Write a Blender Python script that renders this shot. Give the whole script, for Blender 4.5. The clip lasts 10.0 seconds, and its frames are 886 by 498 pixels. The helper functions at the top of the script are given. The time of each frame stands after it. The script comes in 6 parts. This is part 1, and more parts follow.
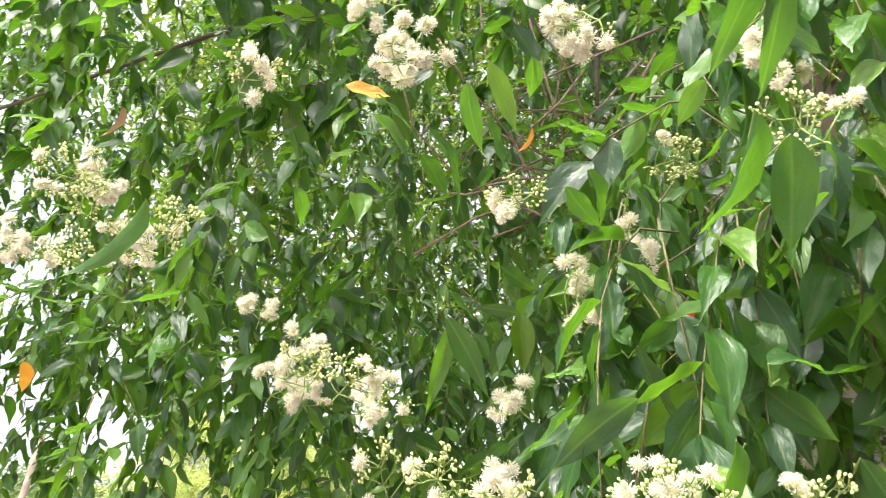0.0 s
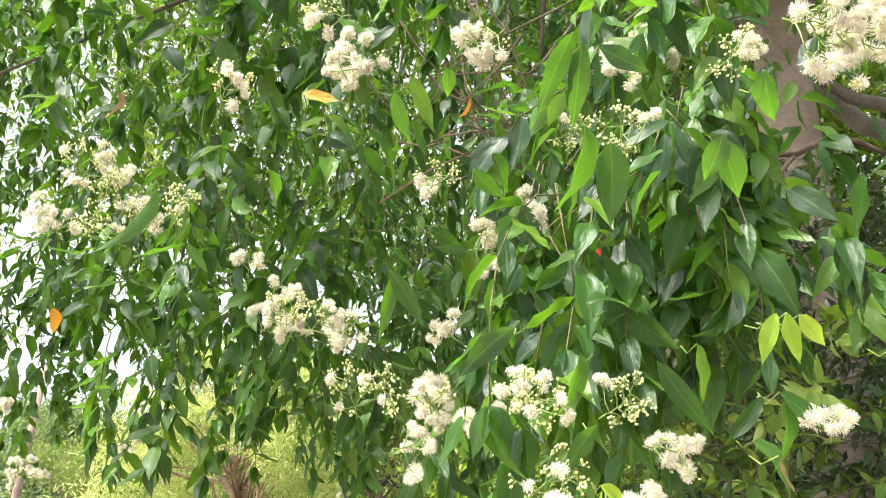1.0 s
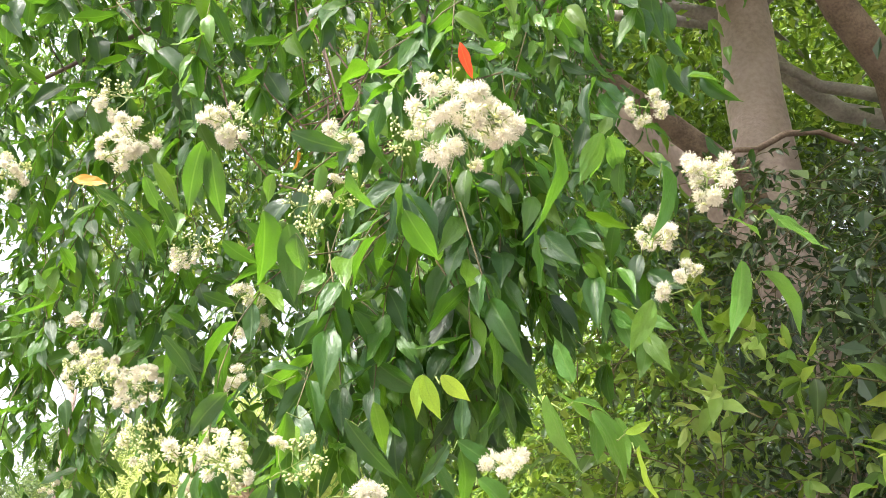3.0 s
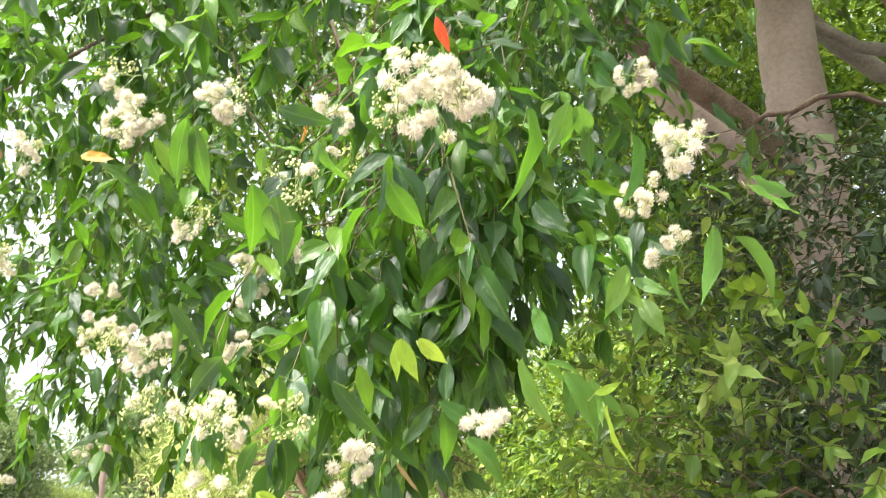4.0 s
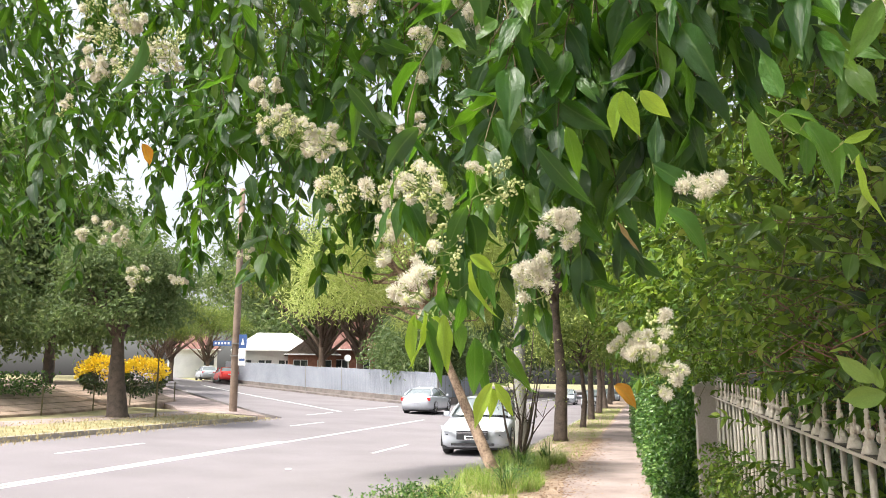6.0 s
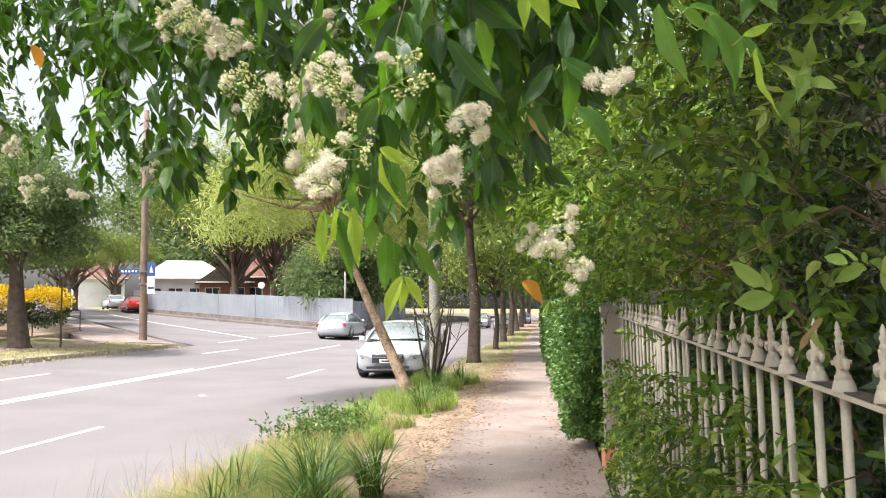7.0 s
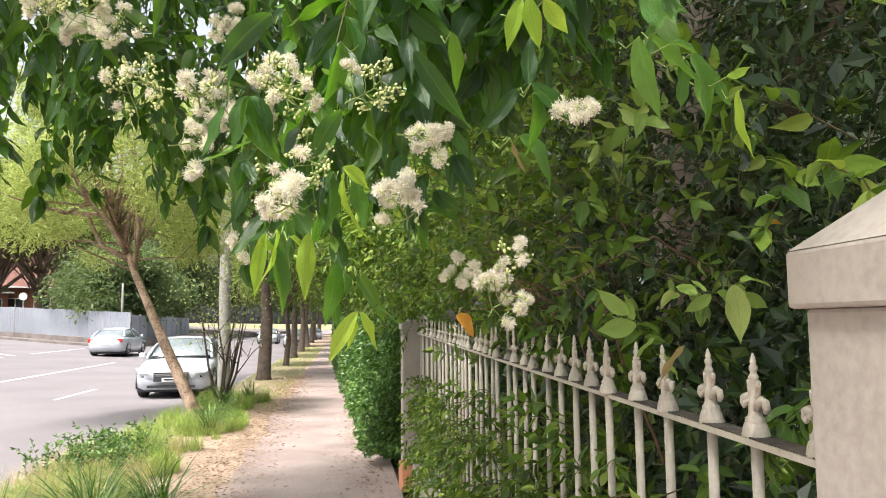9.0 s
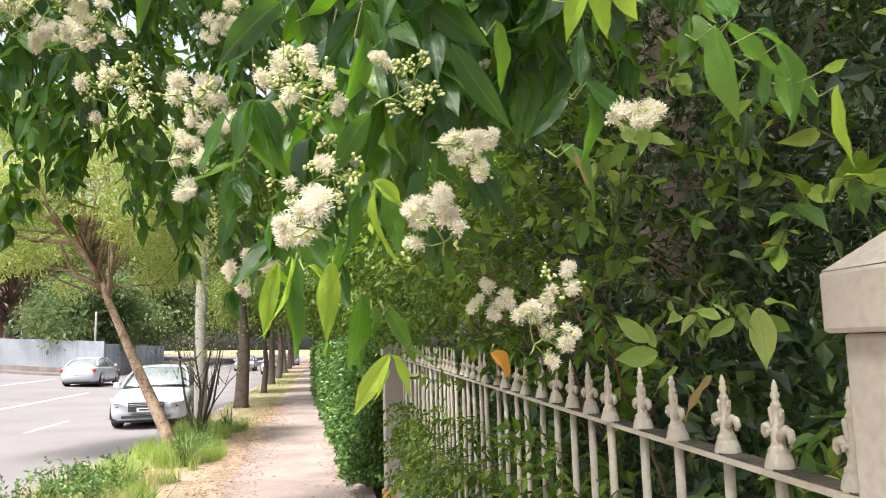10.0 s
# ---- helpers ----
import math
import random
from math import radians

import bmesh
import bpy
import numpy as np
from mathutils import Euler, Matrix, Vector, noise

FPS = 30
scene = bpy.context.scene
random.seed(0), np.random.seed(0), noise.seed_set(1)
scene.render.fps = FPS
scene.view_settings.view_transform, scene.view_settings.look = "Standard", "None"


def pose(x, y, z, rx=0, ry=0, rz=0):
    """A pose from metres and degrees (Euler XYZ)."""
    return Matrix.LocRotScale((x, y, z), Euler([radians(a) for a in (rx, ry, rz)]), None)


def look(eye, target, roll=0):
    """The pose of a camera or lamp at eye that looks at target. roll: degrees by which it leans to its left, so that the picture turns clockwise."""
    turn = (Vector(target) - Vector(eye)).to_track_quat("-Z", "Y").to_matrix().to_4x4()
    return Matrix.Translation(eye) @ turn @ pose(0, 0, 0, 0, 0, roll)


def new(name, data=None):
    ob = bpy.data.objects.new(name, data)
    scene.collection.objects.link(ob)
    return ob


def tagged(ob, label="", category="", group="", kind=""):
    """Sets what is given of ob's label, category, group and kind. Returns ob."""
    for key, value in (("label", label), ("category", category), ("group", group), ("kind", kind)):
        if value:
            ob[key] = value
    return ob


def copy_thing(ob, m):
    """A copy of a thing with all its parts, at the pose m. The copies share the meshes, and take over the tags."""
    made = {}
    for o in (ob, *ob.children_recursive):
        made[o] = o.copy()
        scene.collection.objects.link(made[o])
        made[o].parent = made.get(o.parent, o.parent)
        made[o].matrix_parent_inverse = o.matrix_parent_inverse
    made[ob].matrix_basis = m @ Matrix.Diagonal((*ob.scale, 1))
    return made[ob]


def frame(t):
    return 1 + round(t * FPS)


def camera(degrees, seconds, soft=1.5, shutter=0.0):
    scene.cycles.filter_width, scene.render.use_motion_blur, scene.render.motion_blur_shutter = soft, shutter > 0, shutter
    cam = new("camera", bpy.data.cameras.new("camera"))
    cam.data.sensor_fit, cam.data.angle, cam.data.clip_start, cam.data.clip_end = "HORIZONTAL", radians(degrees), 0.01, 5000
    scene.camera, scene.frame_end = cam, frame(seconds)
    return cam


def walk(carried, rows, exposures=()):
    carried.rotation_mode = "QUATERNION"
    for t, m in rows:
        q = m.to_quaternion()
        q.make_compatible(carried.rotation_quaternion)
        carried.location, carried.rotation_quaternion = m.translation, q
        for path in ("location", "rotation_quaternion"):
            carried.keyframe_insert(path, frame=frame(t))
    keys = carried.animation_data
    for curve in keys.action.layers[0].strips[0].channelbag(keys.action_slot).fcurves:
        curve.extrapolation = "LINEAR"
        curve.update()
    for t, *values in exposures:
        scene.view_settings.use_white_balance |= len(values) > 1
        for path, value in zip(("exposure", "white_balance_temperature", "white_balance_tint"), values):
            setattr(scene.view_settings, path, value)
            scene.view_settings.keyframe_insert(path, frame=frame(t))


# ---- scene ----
cam = camera(59.0, 10.0, 0.75, 0.2)
PATH = [
    (0, (0.689, 0.383, 1.696), (0.565, 2.103, 2.709), 4.3),
    (0.2, (0.685, 0.375, 1.691), (0.621, 2.098, 2.705), 2.2),
    (0.5, (0.712, 0.338, 1.708), (0.627, 2.107, 2.638), 2.1),
    (0.8, (0.737, 0.246, 1.663), (0.614, 2.039, 2.541), 1.0),
    (1, (0.739, 0.227, 1.653), (0.643, 2.044, 2.484), 1.5),
    (1.2, (0.739, 0.214, 1.66), (0.663, 2.059, 2.429), 0.5),
    (1.5, (0.737, 0.163, 1.688), (0.766, 2.055, 2.335), -1.3),
    (1.8, (0.804, 0.156, 1.679), (0.835, 2.048, 2.329), -2.0),
    (2, (0.863, 0.168, 1.67), (0.867, 2.046, 2.359), -1.0),
    (2.5, (0.963, 0.17, 1.674), (0.849, 2.003, 2.465), 0.2),
    (2.7, (0.973, 0.176, 1.673), (0.832, 1.985, 2.514), -1.6),
    (3.8, (1.002, 0.155, 1.684), (0.826, 1.978, 2.487), 0.2),
    (4, (1.021, 0.158, 1.665), (0.778, 1.987, 2.436), -0.7),
    (4.2, (1.018, 0.147, 1.659), (0.721, 1.994, 2.367), 2.9),
    (4.5, (1.005, 0.16, 1.651), (0.579, 2.02, 2.251), 3.0),
    (5, (0.92, 0.143, 1.661), (0.45, 2.035, 2.107), -0.2),
    (5.2, (0.916, 0.152, 1.651), (0.381, 2.032, 2.073), 0.0),
    (6.3, (0.946, 0.187, 1.626), (0.424, 2.094, 1.927), 0.2),
    (6.5, (0.941, 0.179, 1.621), (0.483, 2.108, 1.885), 0.1),
    (6.8, (0.93, 0.196, 1.616), (0.558, 2.151, 1.811), -0.4),
    (7, (0.943, 0.188, 1.607), (0.613, 2.154, 1.765), -0.8),
    (7.2, (0.949, 0.188, 1.605), (0.66, 2.163, 1.731), -0.8),
    (7.5, (0.951, 0.188, 1.601), (0.718, 2.172, 1.703), -0.7),
    (7.8, (0.941, 0.195, 1.607), (0.792, 2.187, 1.706), -0.3),
    (8, (0.925, 0.198, 1.611), (0.832, 2.193, 1.718), -0.2),
    (8.2, (0.907, 0.212, 1.62), (0.878, 2.208, 1.742), -0.1),
    (8.5, (0.882, 0.232, 1.627), (0.942, 2.226, 1.767), -0.0),
    (8.7, (0.861, 0.234, 1.626), (0.979, 2.224, 1.788), -0.2),
    (9, (0.825, 0.234, 1.624), (1.022, 2.215, 1.815), -0.5),
    (9.2, (0.81, 0.252, 1.632), (1.053, 2.228, 1.824), -0.5),
    (9.5, (0.804, 0.277, 1.646), (1.098, 2.246, 1.834), -0.7),
    (9.7, (0.809, 0.292, 1.643), (1.093, 2.261, 1.849), -1.2),
    (10, (0.795, 0.32, 1.636), (1.05, 2.288, 1.884), -1.5),
]
EXPOSURES = [(0.0, 2.08), (2.5, 2.12), (4.0, 2.26), (4.5, 2.10), (5.2, 1.60), (6.3, 1.29), (8.0, 1.27), (10.0, 1.42)]
walk(cam, [(t, look(eye, target, roll)) for t, eye, target, roll in PATH], EXPOSURES)

# ---- sky and sun ----
SUN_UP, SUN_TURN = 60.0, 222.0
world = bpy.data.worlds.new("sky")
scene.world = world
world.use_nodes = True
wn = world.node_tree.nodes
sky = wn.new("ShaderNodeTexSky")
sky.sky_type = "NISHITA"
sky.sun_disc = False
sky.sun_elevation, sky.sun_rotation = radians(SUN_UP), radians(SUN_TURN)
sky.air_density, sky.dust_density, sky.ozone_density = 1.0, 6.0, 0.6
wn["Background"].inputs["Strength"].default_value = 0.145
haze = wn.new("ShaderNodeHueSaturation")
haze.inputs["Saturation"].default_value = 0.35
world.node_tree.links.new(sky.outputs["Color"], haze.inputs["Color"])
world.node_tree.links.new(haze.outputs["Color"], wn["Background"].inputs["Color"])
sun_data = bpy.data.lights.new("sun", "SUN")
sun_data.energy, sun_data.angle, sun_data.color = 2.5, radians(9.0), (1.0, 0.95, 0.88)
sun = new("sun", sun_data)
to_sun = Vector((math.sin(radians(SUN_TURN)) * math.cos(radians(SUN_UP)), math.cos(radians(SUN_TURN)) * math.cos(radians(SUN_UP)), math.sin(radians(SUN_UP))))
sun.matrix_world = look(to_sun * 50, (0, 0, 0))


# ---- materials ----
def nodes_of(name):
    m = bpy.data.materials.new(name)
    m.use_nodes = True
    t = m.node_tree
    return m, t, t.nodes, t.links, t.nodes["Principled BSDF"]


def ramp(n, stops):
    r = n.new("ShaderNodeValToRGB")
    e = r.color_ramp.elements
    while len(e) < len(stops):
        e.new(0.5)
    for k, (p, c) in zip(e, stops):
        k.position, k.color = p, (*c, 1)
    return r


def surface(name, dark, light, rough=0.8, scale=6.0, fine=60.0, bump=0.3, metal=0.0, spot=None, spec=0.5):
    """A mottled surface: broad stains and fine grain between two colours, with relief."""
    m, t, n, l, p = nodes_of(name)
    co = n.new("ShaderNodeTexCoord")
    a = n.new("ShaderNodeTexNoise")
    a.inputs["Scale"].default_value, a.inputs["Detail"].default_value = scale, 6
    b = n.new("ShaderNodeTexNoise")
    b.inputs["Scale"].default_value, b.inputs["Detail"].default_value = fine, 8
    l.new(co.outputs["Object"], a.inputs["Vector"])
    l.new(co.outputs["Object"], b.inputs["Vector"])
    mix = n.new("ShaderNodeMath")
    mix.operation = "MULTIPLY_ADD"
    mix.inputs[1].default_value, mix.inputs[2].default_value = 0.45, 0.0
    l.new(b.outputs["Fac"], mix.inputs[0])
    add = n.new("ShaderNodeMath")
    add.operation = "MULTIPLY_ADD"
    add.inputs[1].default_value = 0.55
    l.new(a.outputs["Fac"], add.inputs[0])
    l.new(mix.outputs[0], add.inputs[2])
    stops = [(0.36, dark), (0.62, light)]
    if spot:
        stops = [(0.34, spot), (0.40, dark), (0.62, light)]
    r = ramp(n, stops)
    l.new(add.outputs[0], r.inputs["Fac"])
    l.new(r.outputs["Color"], p.inputs["Base Color"])
    p.inputs["Roughness"].default_value, p.inputs["Metallic"].default_value = rough, metal
    p.inputs["Specular IOR Level"].default_value = spec
    bp = n.new("ShaderNodeBump")
    bp.inputs["Strength"].default_value, bp.inputs["Distance"].default_value = bump, 0.01
    l.new(b.outputs["Fac"], bp.inputs["Height"])
    l.new(bp.outputs["Normal"], p.inputs["Normal"])
    return m


def leafy(name, stops, rough=0.35, through_light=0.3, rib=True, glow=(0.16, 0.32, 0.015), spec=0.35):
    """Leaf skin: a colour of its own for each leaf, paler midrib, some light through it."""
    m, t, n, l, p = nodes_of(name)
    g, o = n.new("ShaderNodeNewGeometry"), n.new("ShaderNodeObjectInfo")
    s = n.new("ShaderNodeMath")
    s.operation = "ADD"
    l.new(g.outputs["Random Per Island"], s.inputs[0])
    l.new(o.outputs["Random"], s.inputs[1])
    f = n.new("ShaderNodeMath")
    f.operation = "FRACT"
    l.new(s.outputs[0], f.inputs[0])
    r = ramp(n, stops)
    l.new(f.outputs[0], r.inputs["Fac"])
    col = r.outputs["Color"]
    co = n.new("ShaderNodeTexCoord")
    nz = n.new("ShaderNodeTexNoise")
    nz.inputs["Scale"].default_value = 40.0
    l.new(co.outputs["Object"], nz.inputs["Vector"])
    hv = n.new("ShaderNodeHueSaturation")
    mr = n.new("ShaderNodeMapRange")
    mr.inputs["To Min"].default_value, mr.inputs["To Max"].default_value = 0.75, 1.25
    l.new(nz.outputs["Fac"], mr.inputs["Value"])
    l.new(mr.outputs["Result"], hv.inputs["Value"])
    l.new(col, hv.inputs["Color"])
    col = hv.outputs["Color"]
    if rib:
        uv = n.new("ShaderNodeUVMap")
        sep = n.new("ShaderNodeSeparateXYZ")
        l.new(uv.outputs["UV"], sep.inputs[0])
        d = n.new("ShaderNodeMath")
        d.operation = "SUBTRACT"
        d.inputs[1].default_value = 0.5
        l.new(sep.outputs["Y"], d.inputs[0])
        ab = n.new("ShaderNodeMath")
        ab.operation = "ABSOLUTE"
        l.new(d.outputs[0], ab.inputs[0])
        # side veins run forward from the midrib
        vv = n.new("ShaderNodeMath")
        vv.operation = "MULTIPLY_ADD"
        vv.inputs[1].default_value = -0.5
        l.new(ab.outputs[0], vv.inputs[0])
        l.new(sep.outputs["X"], vv.inputs[2])
        sn = n.new("ShaderNodeMath")
        sn.operation = "MULTIPLY"
        sn.inputs[1].default_value = 95.0
        l.new(vv.outputs[0], sn.inputs[0])
        si = n.new("ShaderNodeMath")
        si.operation = "SINE"
        l.new(sn.outputs[0], si.inputs[0])
        ribr = n.new("ShaderNodeMapRange")
        ribr.inputs["From Min"].default_value, ribr.inputs["From Max"].default_value = 0.012, 0.04
        ribr.inputs["To Min"].default_value, ribr.inputs["To Max"].default_value = 0.30, 0.0
        l.new(ab.outputs[0], ribr.inputs["Value"])
        mx = n.new("ShaderNodeMix")
        mx.data_type = "RGBA"
        l.new(ribr.outputs["Result"], mx.inputs["Factor"])
        l.new(col, mx.inputs["A"])
        mx.inputs["B"].default_value = (0.17, 0.28, 0.07, 1)
        col = mx.outputs["Result"]
        bp = n.new("ShaderNodeBump")
        bp.inputs["Strength"].default_value, bp.inputs["Distance"].default_value = 0.05, 0.0004
        l.new(si.outputs[0], bp.inputs["Height"])
        # the blade is puckered, each leaf in its own way
        pk = n.new("ShaderNodeTexNoise")
        pk.noise_dimensions = "4D"
        pk.inputs["Scale"].default_value, pk.inputs["Detail"].default_value = 6.0, 3
        l.new(uv.outputs["UV"], pk.inputs["Vector"])
        wide_random = n.new("ShaderNodeMath")
        wide_random.operation = "MULTIPLY"
        wide_random.inputs[1].default_value = 40.0
        l.new(f.outputs[0], wide_random.inputs[0])
        l.new(wide_random.outputs[0], pk.inputs["W"])
        bq = n.new("ShaderNodeBump")
        bq.inputs["Strength"].default_value, bq.inputs["Distance"].default_value = 0.45, 0.004
        l.new(pk.outputs["Fac"], bq.inputs["Height"])
        l.new(bp.outputs["Normal"], bq.inputs["Normal"])
        l.new(bq.outputs["Normal"], p.inputs["Normal"])
        rr = n.new("ShaderNodeMapRange")
        rr.inputs["From Min"].default_value, rr.inputs["From Max"].default_value = 0.3, 0.7
        rr.inputs["To Min"].default_value, rr.inputs["To Max"].default_value = rough - 0.06, rough + 0.16
        l.new(pk.outputs["Fac"], rr.inputs["Value"])
        l.new(rr.outputs["Result"], p.inputs["Roughness"])
    l.new(col, p.inputs["Base Color"])
    p.inputs["Roughness"].default_value = rough
    p.inputs["Specular IOR Level"].default_value = spec
    tr = n.new("ShaderNodeBsdfTranslucent")
    tm = n.new("ShaderNodeMix")
    tm.data_type = "RGBA"
    tm.inputs["Factor"].default_value = 0.5
    l.new(col, tm.inputs["A"])
    tm.inputs["B"].default_value = (*glow, 1)
    l.new(tm.outputs["Result"], tr.inputs["Color"])
    ms = n.new("ShaderNodeMixShader")
    ms.inputs["Fac"].default_value = through_light
    l.new(p.outputs[0], ms.inputs[1])
    l.new(tr.outputs[0], ms.inputs[2])
    l.new(ms.outputs[0], n["Material Output"].inputs["Surface"])
    return m


LEAF = leafy("leaf_green", [(0.0, (0.008, 0.034, 0.012)), (0.45, (0.017, 0.064, 0.013)), (0.74, (0.040, 0.120, 0.013)), (1.0, (0.105, 0.195, 0.014))], 0.40, 0.40, glow=(0.22, 0.50, 0.012), spec=0.55)
LEAF_LIME = leafy("leaf_lime", [(0.0, (0.22, 0.38, 0.035)), (1.0, (0.36, 0.50, 0.06))], 0.4, 0.4, glow=(0.50, 0.64, 0.05))
LEAF_FRESH = leafy("leaf_fresh", [(0.0, (0.05, 0.155, 0.02)), (1.0, (0.12, 0.25, 0.035))], 0.34, 0.36, glow=(0.24, 0.45, 0.03), spec=0.5)
LEAF_YOUNG = leafy("leaf_young", [(0.0, (0.13, 0.24, 0.04)), (0.6, (0.22, 0.33, 0.07)), (1.0, (0.34, 0.42, 0.13))], 0.36, 0.3, glow=(0.38, 0.50, 0.08))
LEAF_TAN = leafy("leaf_tan", [(0.0, (0.24, 0.17, 0.07)), (1.0, (0.34, 0.26, 0.12))], 0.5, 0.3, glow=(0.45, 0.32, 0.10))
LEAF_ORANGE = leafy("leaf_orange", [(0.0, (0.46, 0.18, 0.02)), (1.0, (0.52, 0.28, 0.04))], 0.5, 0.3, glow=(0.6, 0.32, 0.03))
LEAF_RED = leafy("leaf_red", [(0.0, (0.60, 0.05, 0.03)), (1.0, (0.62, 0.10, 0.03))], 0.5, 0.3, glow=(0.7, 0.1, 0.03))
LEAF_SHRUB = leafy("leaf_shrub", [(0.0, (0.018, 0.040, 0.010)), (0.45, (0.055, 0.120, 0.018)), (0.80, (0.16, 0.26, 0.034)), (1.0, (0.30, 0.37, 0.07))], 0.40, 0.36, glow=(0.30, 0.46, 0.02))
# on the garden shrubs the dark tones stand for deep shade, the palest for highlights
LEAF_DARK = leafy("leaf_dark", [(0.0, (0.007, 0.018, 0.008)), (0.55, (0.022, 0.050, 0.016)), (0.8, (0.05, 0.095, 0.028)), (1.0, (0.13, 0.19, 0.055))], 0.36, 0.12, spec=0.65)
LEAF_HEDGE = leafy("leaf_hedge", [(0.0, (0.018, 0.052, 0.013)), (0.55, (0.060, 0.150, 0.028)), (0.85, (0.135, 0.26, 0.055)), (1.0, (0.26, 0.38, 0.11))], 0.34, 0.25, rib=False, spec=0.5)
LEAF_FAR = leafy("leaf_far", [(0.0, (0.045, 0.075, 0.022)), (0.6, (0.12, 0.16, 0.045)), (1.0, (0.26, 0.29, 0.09))], 0.6, 0.45, rib=False, glow=(0.38, 0.52, 0.07))
LEAF_OLIVE = leafy("leaf_olive", [(0.0, (0.17, 0.22, 0.07)), (0.6, (0.36, 0.42, 0.14)), (1.0, (0.56, 0.60, 0.28))], 0.6, 0.62, rib=False, glow=(0.66, 0.76, 0.22))
LEAF_GUM = leafy("leaf_gum", [(0.0, (0.05, 0.085, 0.035)), (0.6, (0.10, 0.15, 0.06)), (1.0, (0.20, 0.24, 0.11))], 0.6, 0.4, rib=False, glow=(0.30, 0.42, 0.10))
PETAL_YELLOW = leafy("petal_yellow", [(0.0, (0.72, 0.50, 0.02)), (1.0, (0.85, 0.68, 0.05))], 0.6, 0.3, rib=False, glow=(0.9, 0.6, 0.03))
GRASS = leafy("grass_blade", [(0.0, (0.14, 0.25, 0.04)), (0.55, (0.30, 0.42, 0.07)), (0.85, (0.42, 0.44, 0.15)), (1.0, (0.52, 0.46, 0.24))], 0.5, 0.35, rib=False)
TUFT = leafy("tuft_blade", [(0.0, (0.03, 0.075, 0.02)), (0.6, (0.07, 0.14, 0.035)), (0.85, (0.16, 0.22, 0.06)), (1.0, (0.40, 0.34, 0.17))], 0.4, 0.3, rib=False)
STRAW = leafy("dry_grass", [(0.0, (0.38, 0.30, 0.14)), (1.0, (0.55, 0.47, 0.26))], 0.7, 0.3, rib=False, glow=(0.5, 0.4, 0.2))
LITTER = leafy("leaf_litter", [(0.0, (0.15, 0.085, 0.05)), (0.5, (0.27, 0.175, 0.11)), (1.0, (0.42, 0.31, 0.21))], 0.7, 0.1, rib=False, glow=(0.4, 0.25, 0.1))
STAMEN = leafy("stamen_cream", [(0.0, (0.70, 0.66, 0.55)), (1.0, (0.82, 0.79, 0.69))], 0.8, 0.4, rib=False, glow=(0.74, 0.70, 0.56), spec=0.1)
BUD = surface("flower_bud", (0.42, 0.48, 0.16), (0.66, 0.68, 0.34), 0.5, 150, 900, 0.1)
STALK = surface("green_stalk", (0.12, 0.20, 0.04), (0.22, 0.28, 0.07), 0.6, 80, 400, 0.2)
TWIG = surface("twig_bark", (0.06, 0.055, 0.025), (0.14, 0.12, 0.05), 0.8, 30, 200, 0.3)
BARK_PINK = surface("smooth_bark", (0.25, 0.19, 0.17), (0.38, 0.30, 0.27), 0.8, 3, 40, 0.4)
BARK_DARK = surface("dark_bark", (0.045, 0.034, 0.027), (0.12, 0.09, 0.07), 0.9, 5, 30, 0.8)
BARK_RED = surface("red_brown_bark", (0.11, 0.055, 0.035), (0.24, 0.13, 0.09), 0.8, 30, 200, 0.3)
BARK_BROWN = surface("brown_bark", (0.09, 0.06, 0.045), (0.20, 0.14, 0.105), 0.85, 12, 80, 0.5)
BARK_GREY = surface("grey_bark", (0.16, 0.14, 0.125), (0.30, 0.27, 0.25), 0.85, 6, 50, 0.4)
BARK_TAN = surface("tan_bark", (0.12, 0.075, 0.05), (0.46, 0.33, 0.24), 0.8, 5, 30, 0.8)
ASPHALT = surface("asphalt", (0.158, 0.142, 0.150), (0.208, 0.189, 0.199), 0.85, 0.4, 120, 0.25)
CONCRETE = surface("footpath_concrete", (0.17, 0.132, 0.122), (0.355, 0.284, 0.262), 0.9, 1.1, 45, 0.35)
KERB = surface("kerb_stone", (0.20, 0.18, 0.16), (0.36, 0.33, 0.30), 0.9, 2, 60, 0.4)
# brown dirt of the bank; on the side footpath its darkness stands for shade
BANK_SHADED = surface("brown_bank_shaded", (0.11, 0.095, 0.09), (0.21, 0.18, 0.17), 0.95, 1.5, 50, 0.5)
SOIL = surface("sandy_soil", (0.19, 0.135, 0.095), (0.40, 0.305, 0.23), 0.95, 2, 70, 0.6)
# soil kept very dark, to deepen the shade under the shrubs by colour
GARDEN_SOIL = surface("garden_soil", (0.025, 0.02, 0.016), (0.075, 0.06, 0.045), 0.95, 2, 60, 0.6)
LAWN = surface("lawn_ground", (0.15, 0.15, 0.06), (0.33, 0.29, 0.16), 0.95, 1.5, 50, 0.5)
LINE = surface("road_paint", (0.60, 0.60, 0.58), (0.82, 0.82, 0.80), 0.7, 3, 80, 0.1)
CREAM = surface("cream_paint", (0.29, 0.252, 0.222), (0.40, 0.356, 0.318), 0.75, 2.5, 60, 0.15)
IRON = surface("painted_iron", (0.40, 0.355, 0.295), (0.48, 0.44, 0.375), 0.6, 12, 90, 0.25, spot=(0.27, 0.20, 0.14))
RAIL_TOP = surface("weathered_rail", (0.025, 0.02, 0.018), (0.10, 0.08, 0.07), 0.8, 9, 60, 0.5)
ZINC = surface("grey_corrugated", (0.20, 0.22, 0.26), (0.30, 0.32, 0.365), 0.6, 0.5, 20, 0.1, 0.0)
POLE_WOOD = surface("pole_wood", (0.14, 0.10, 0.075), (0.25, 0.185, 0.145), 0.9, 4, 50, 0.6)
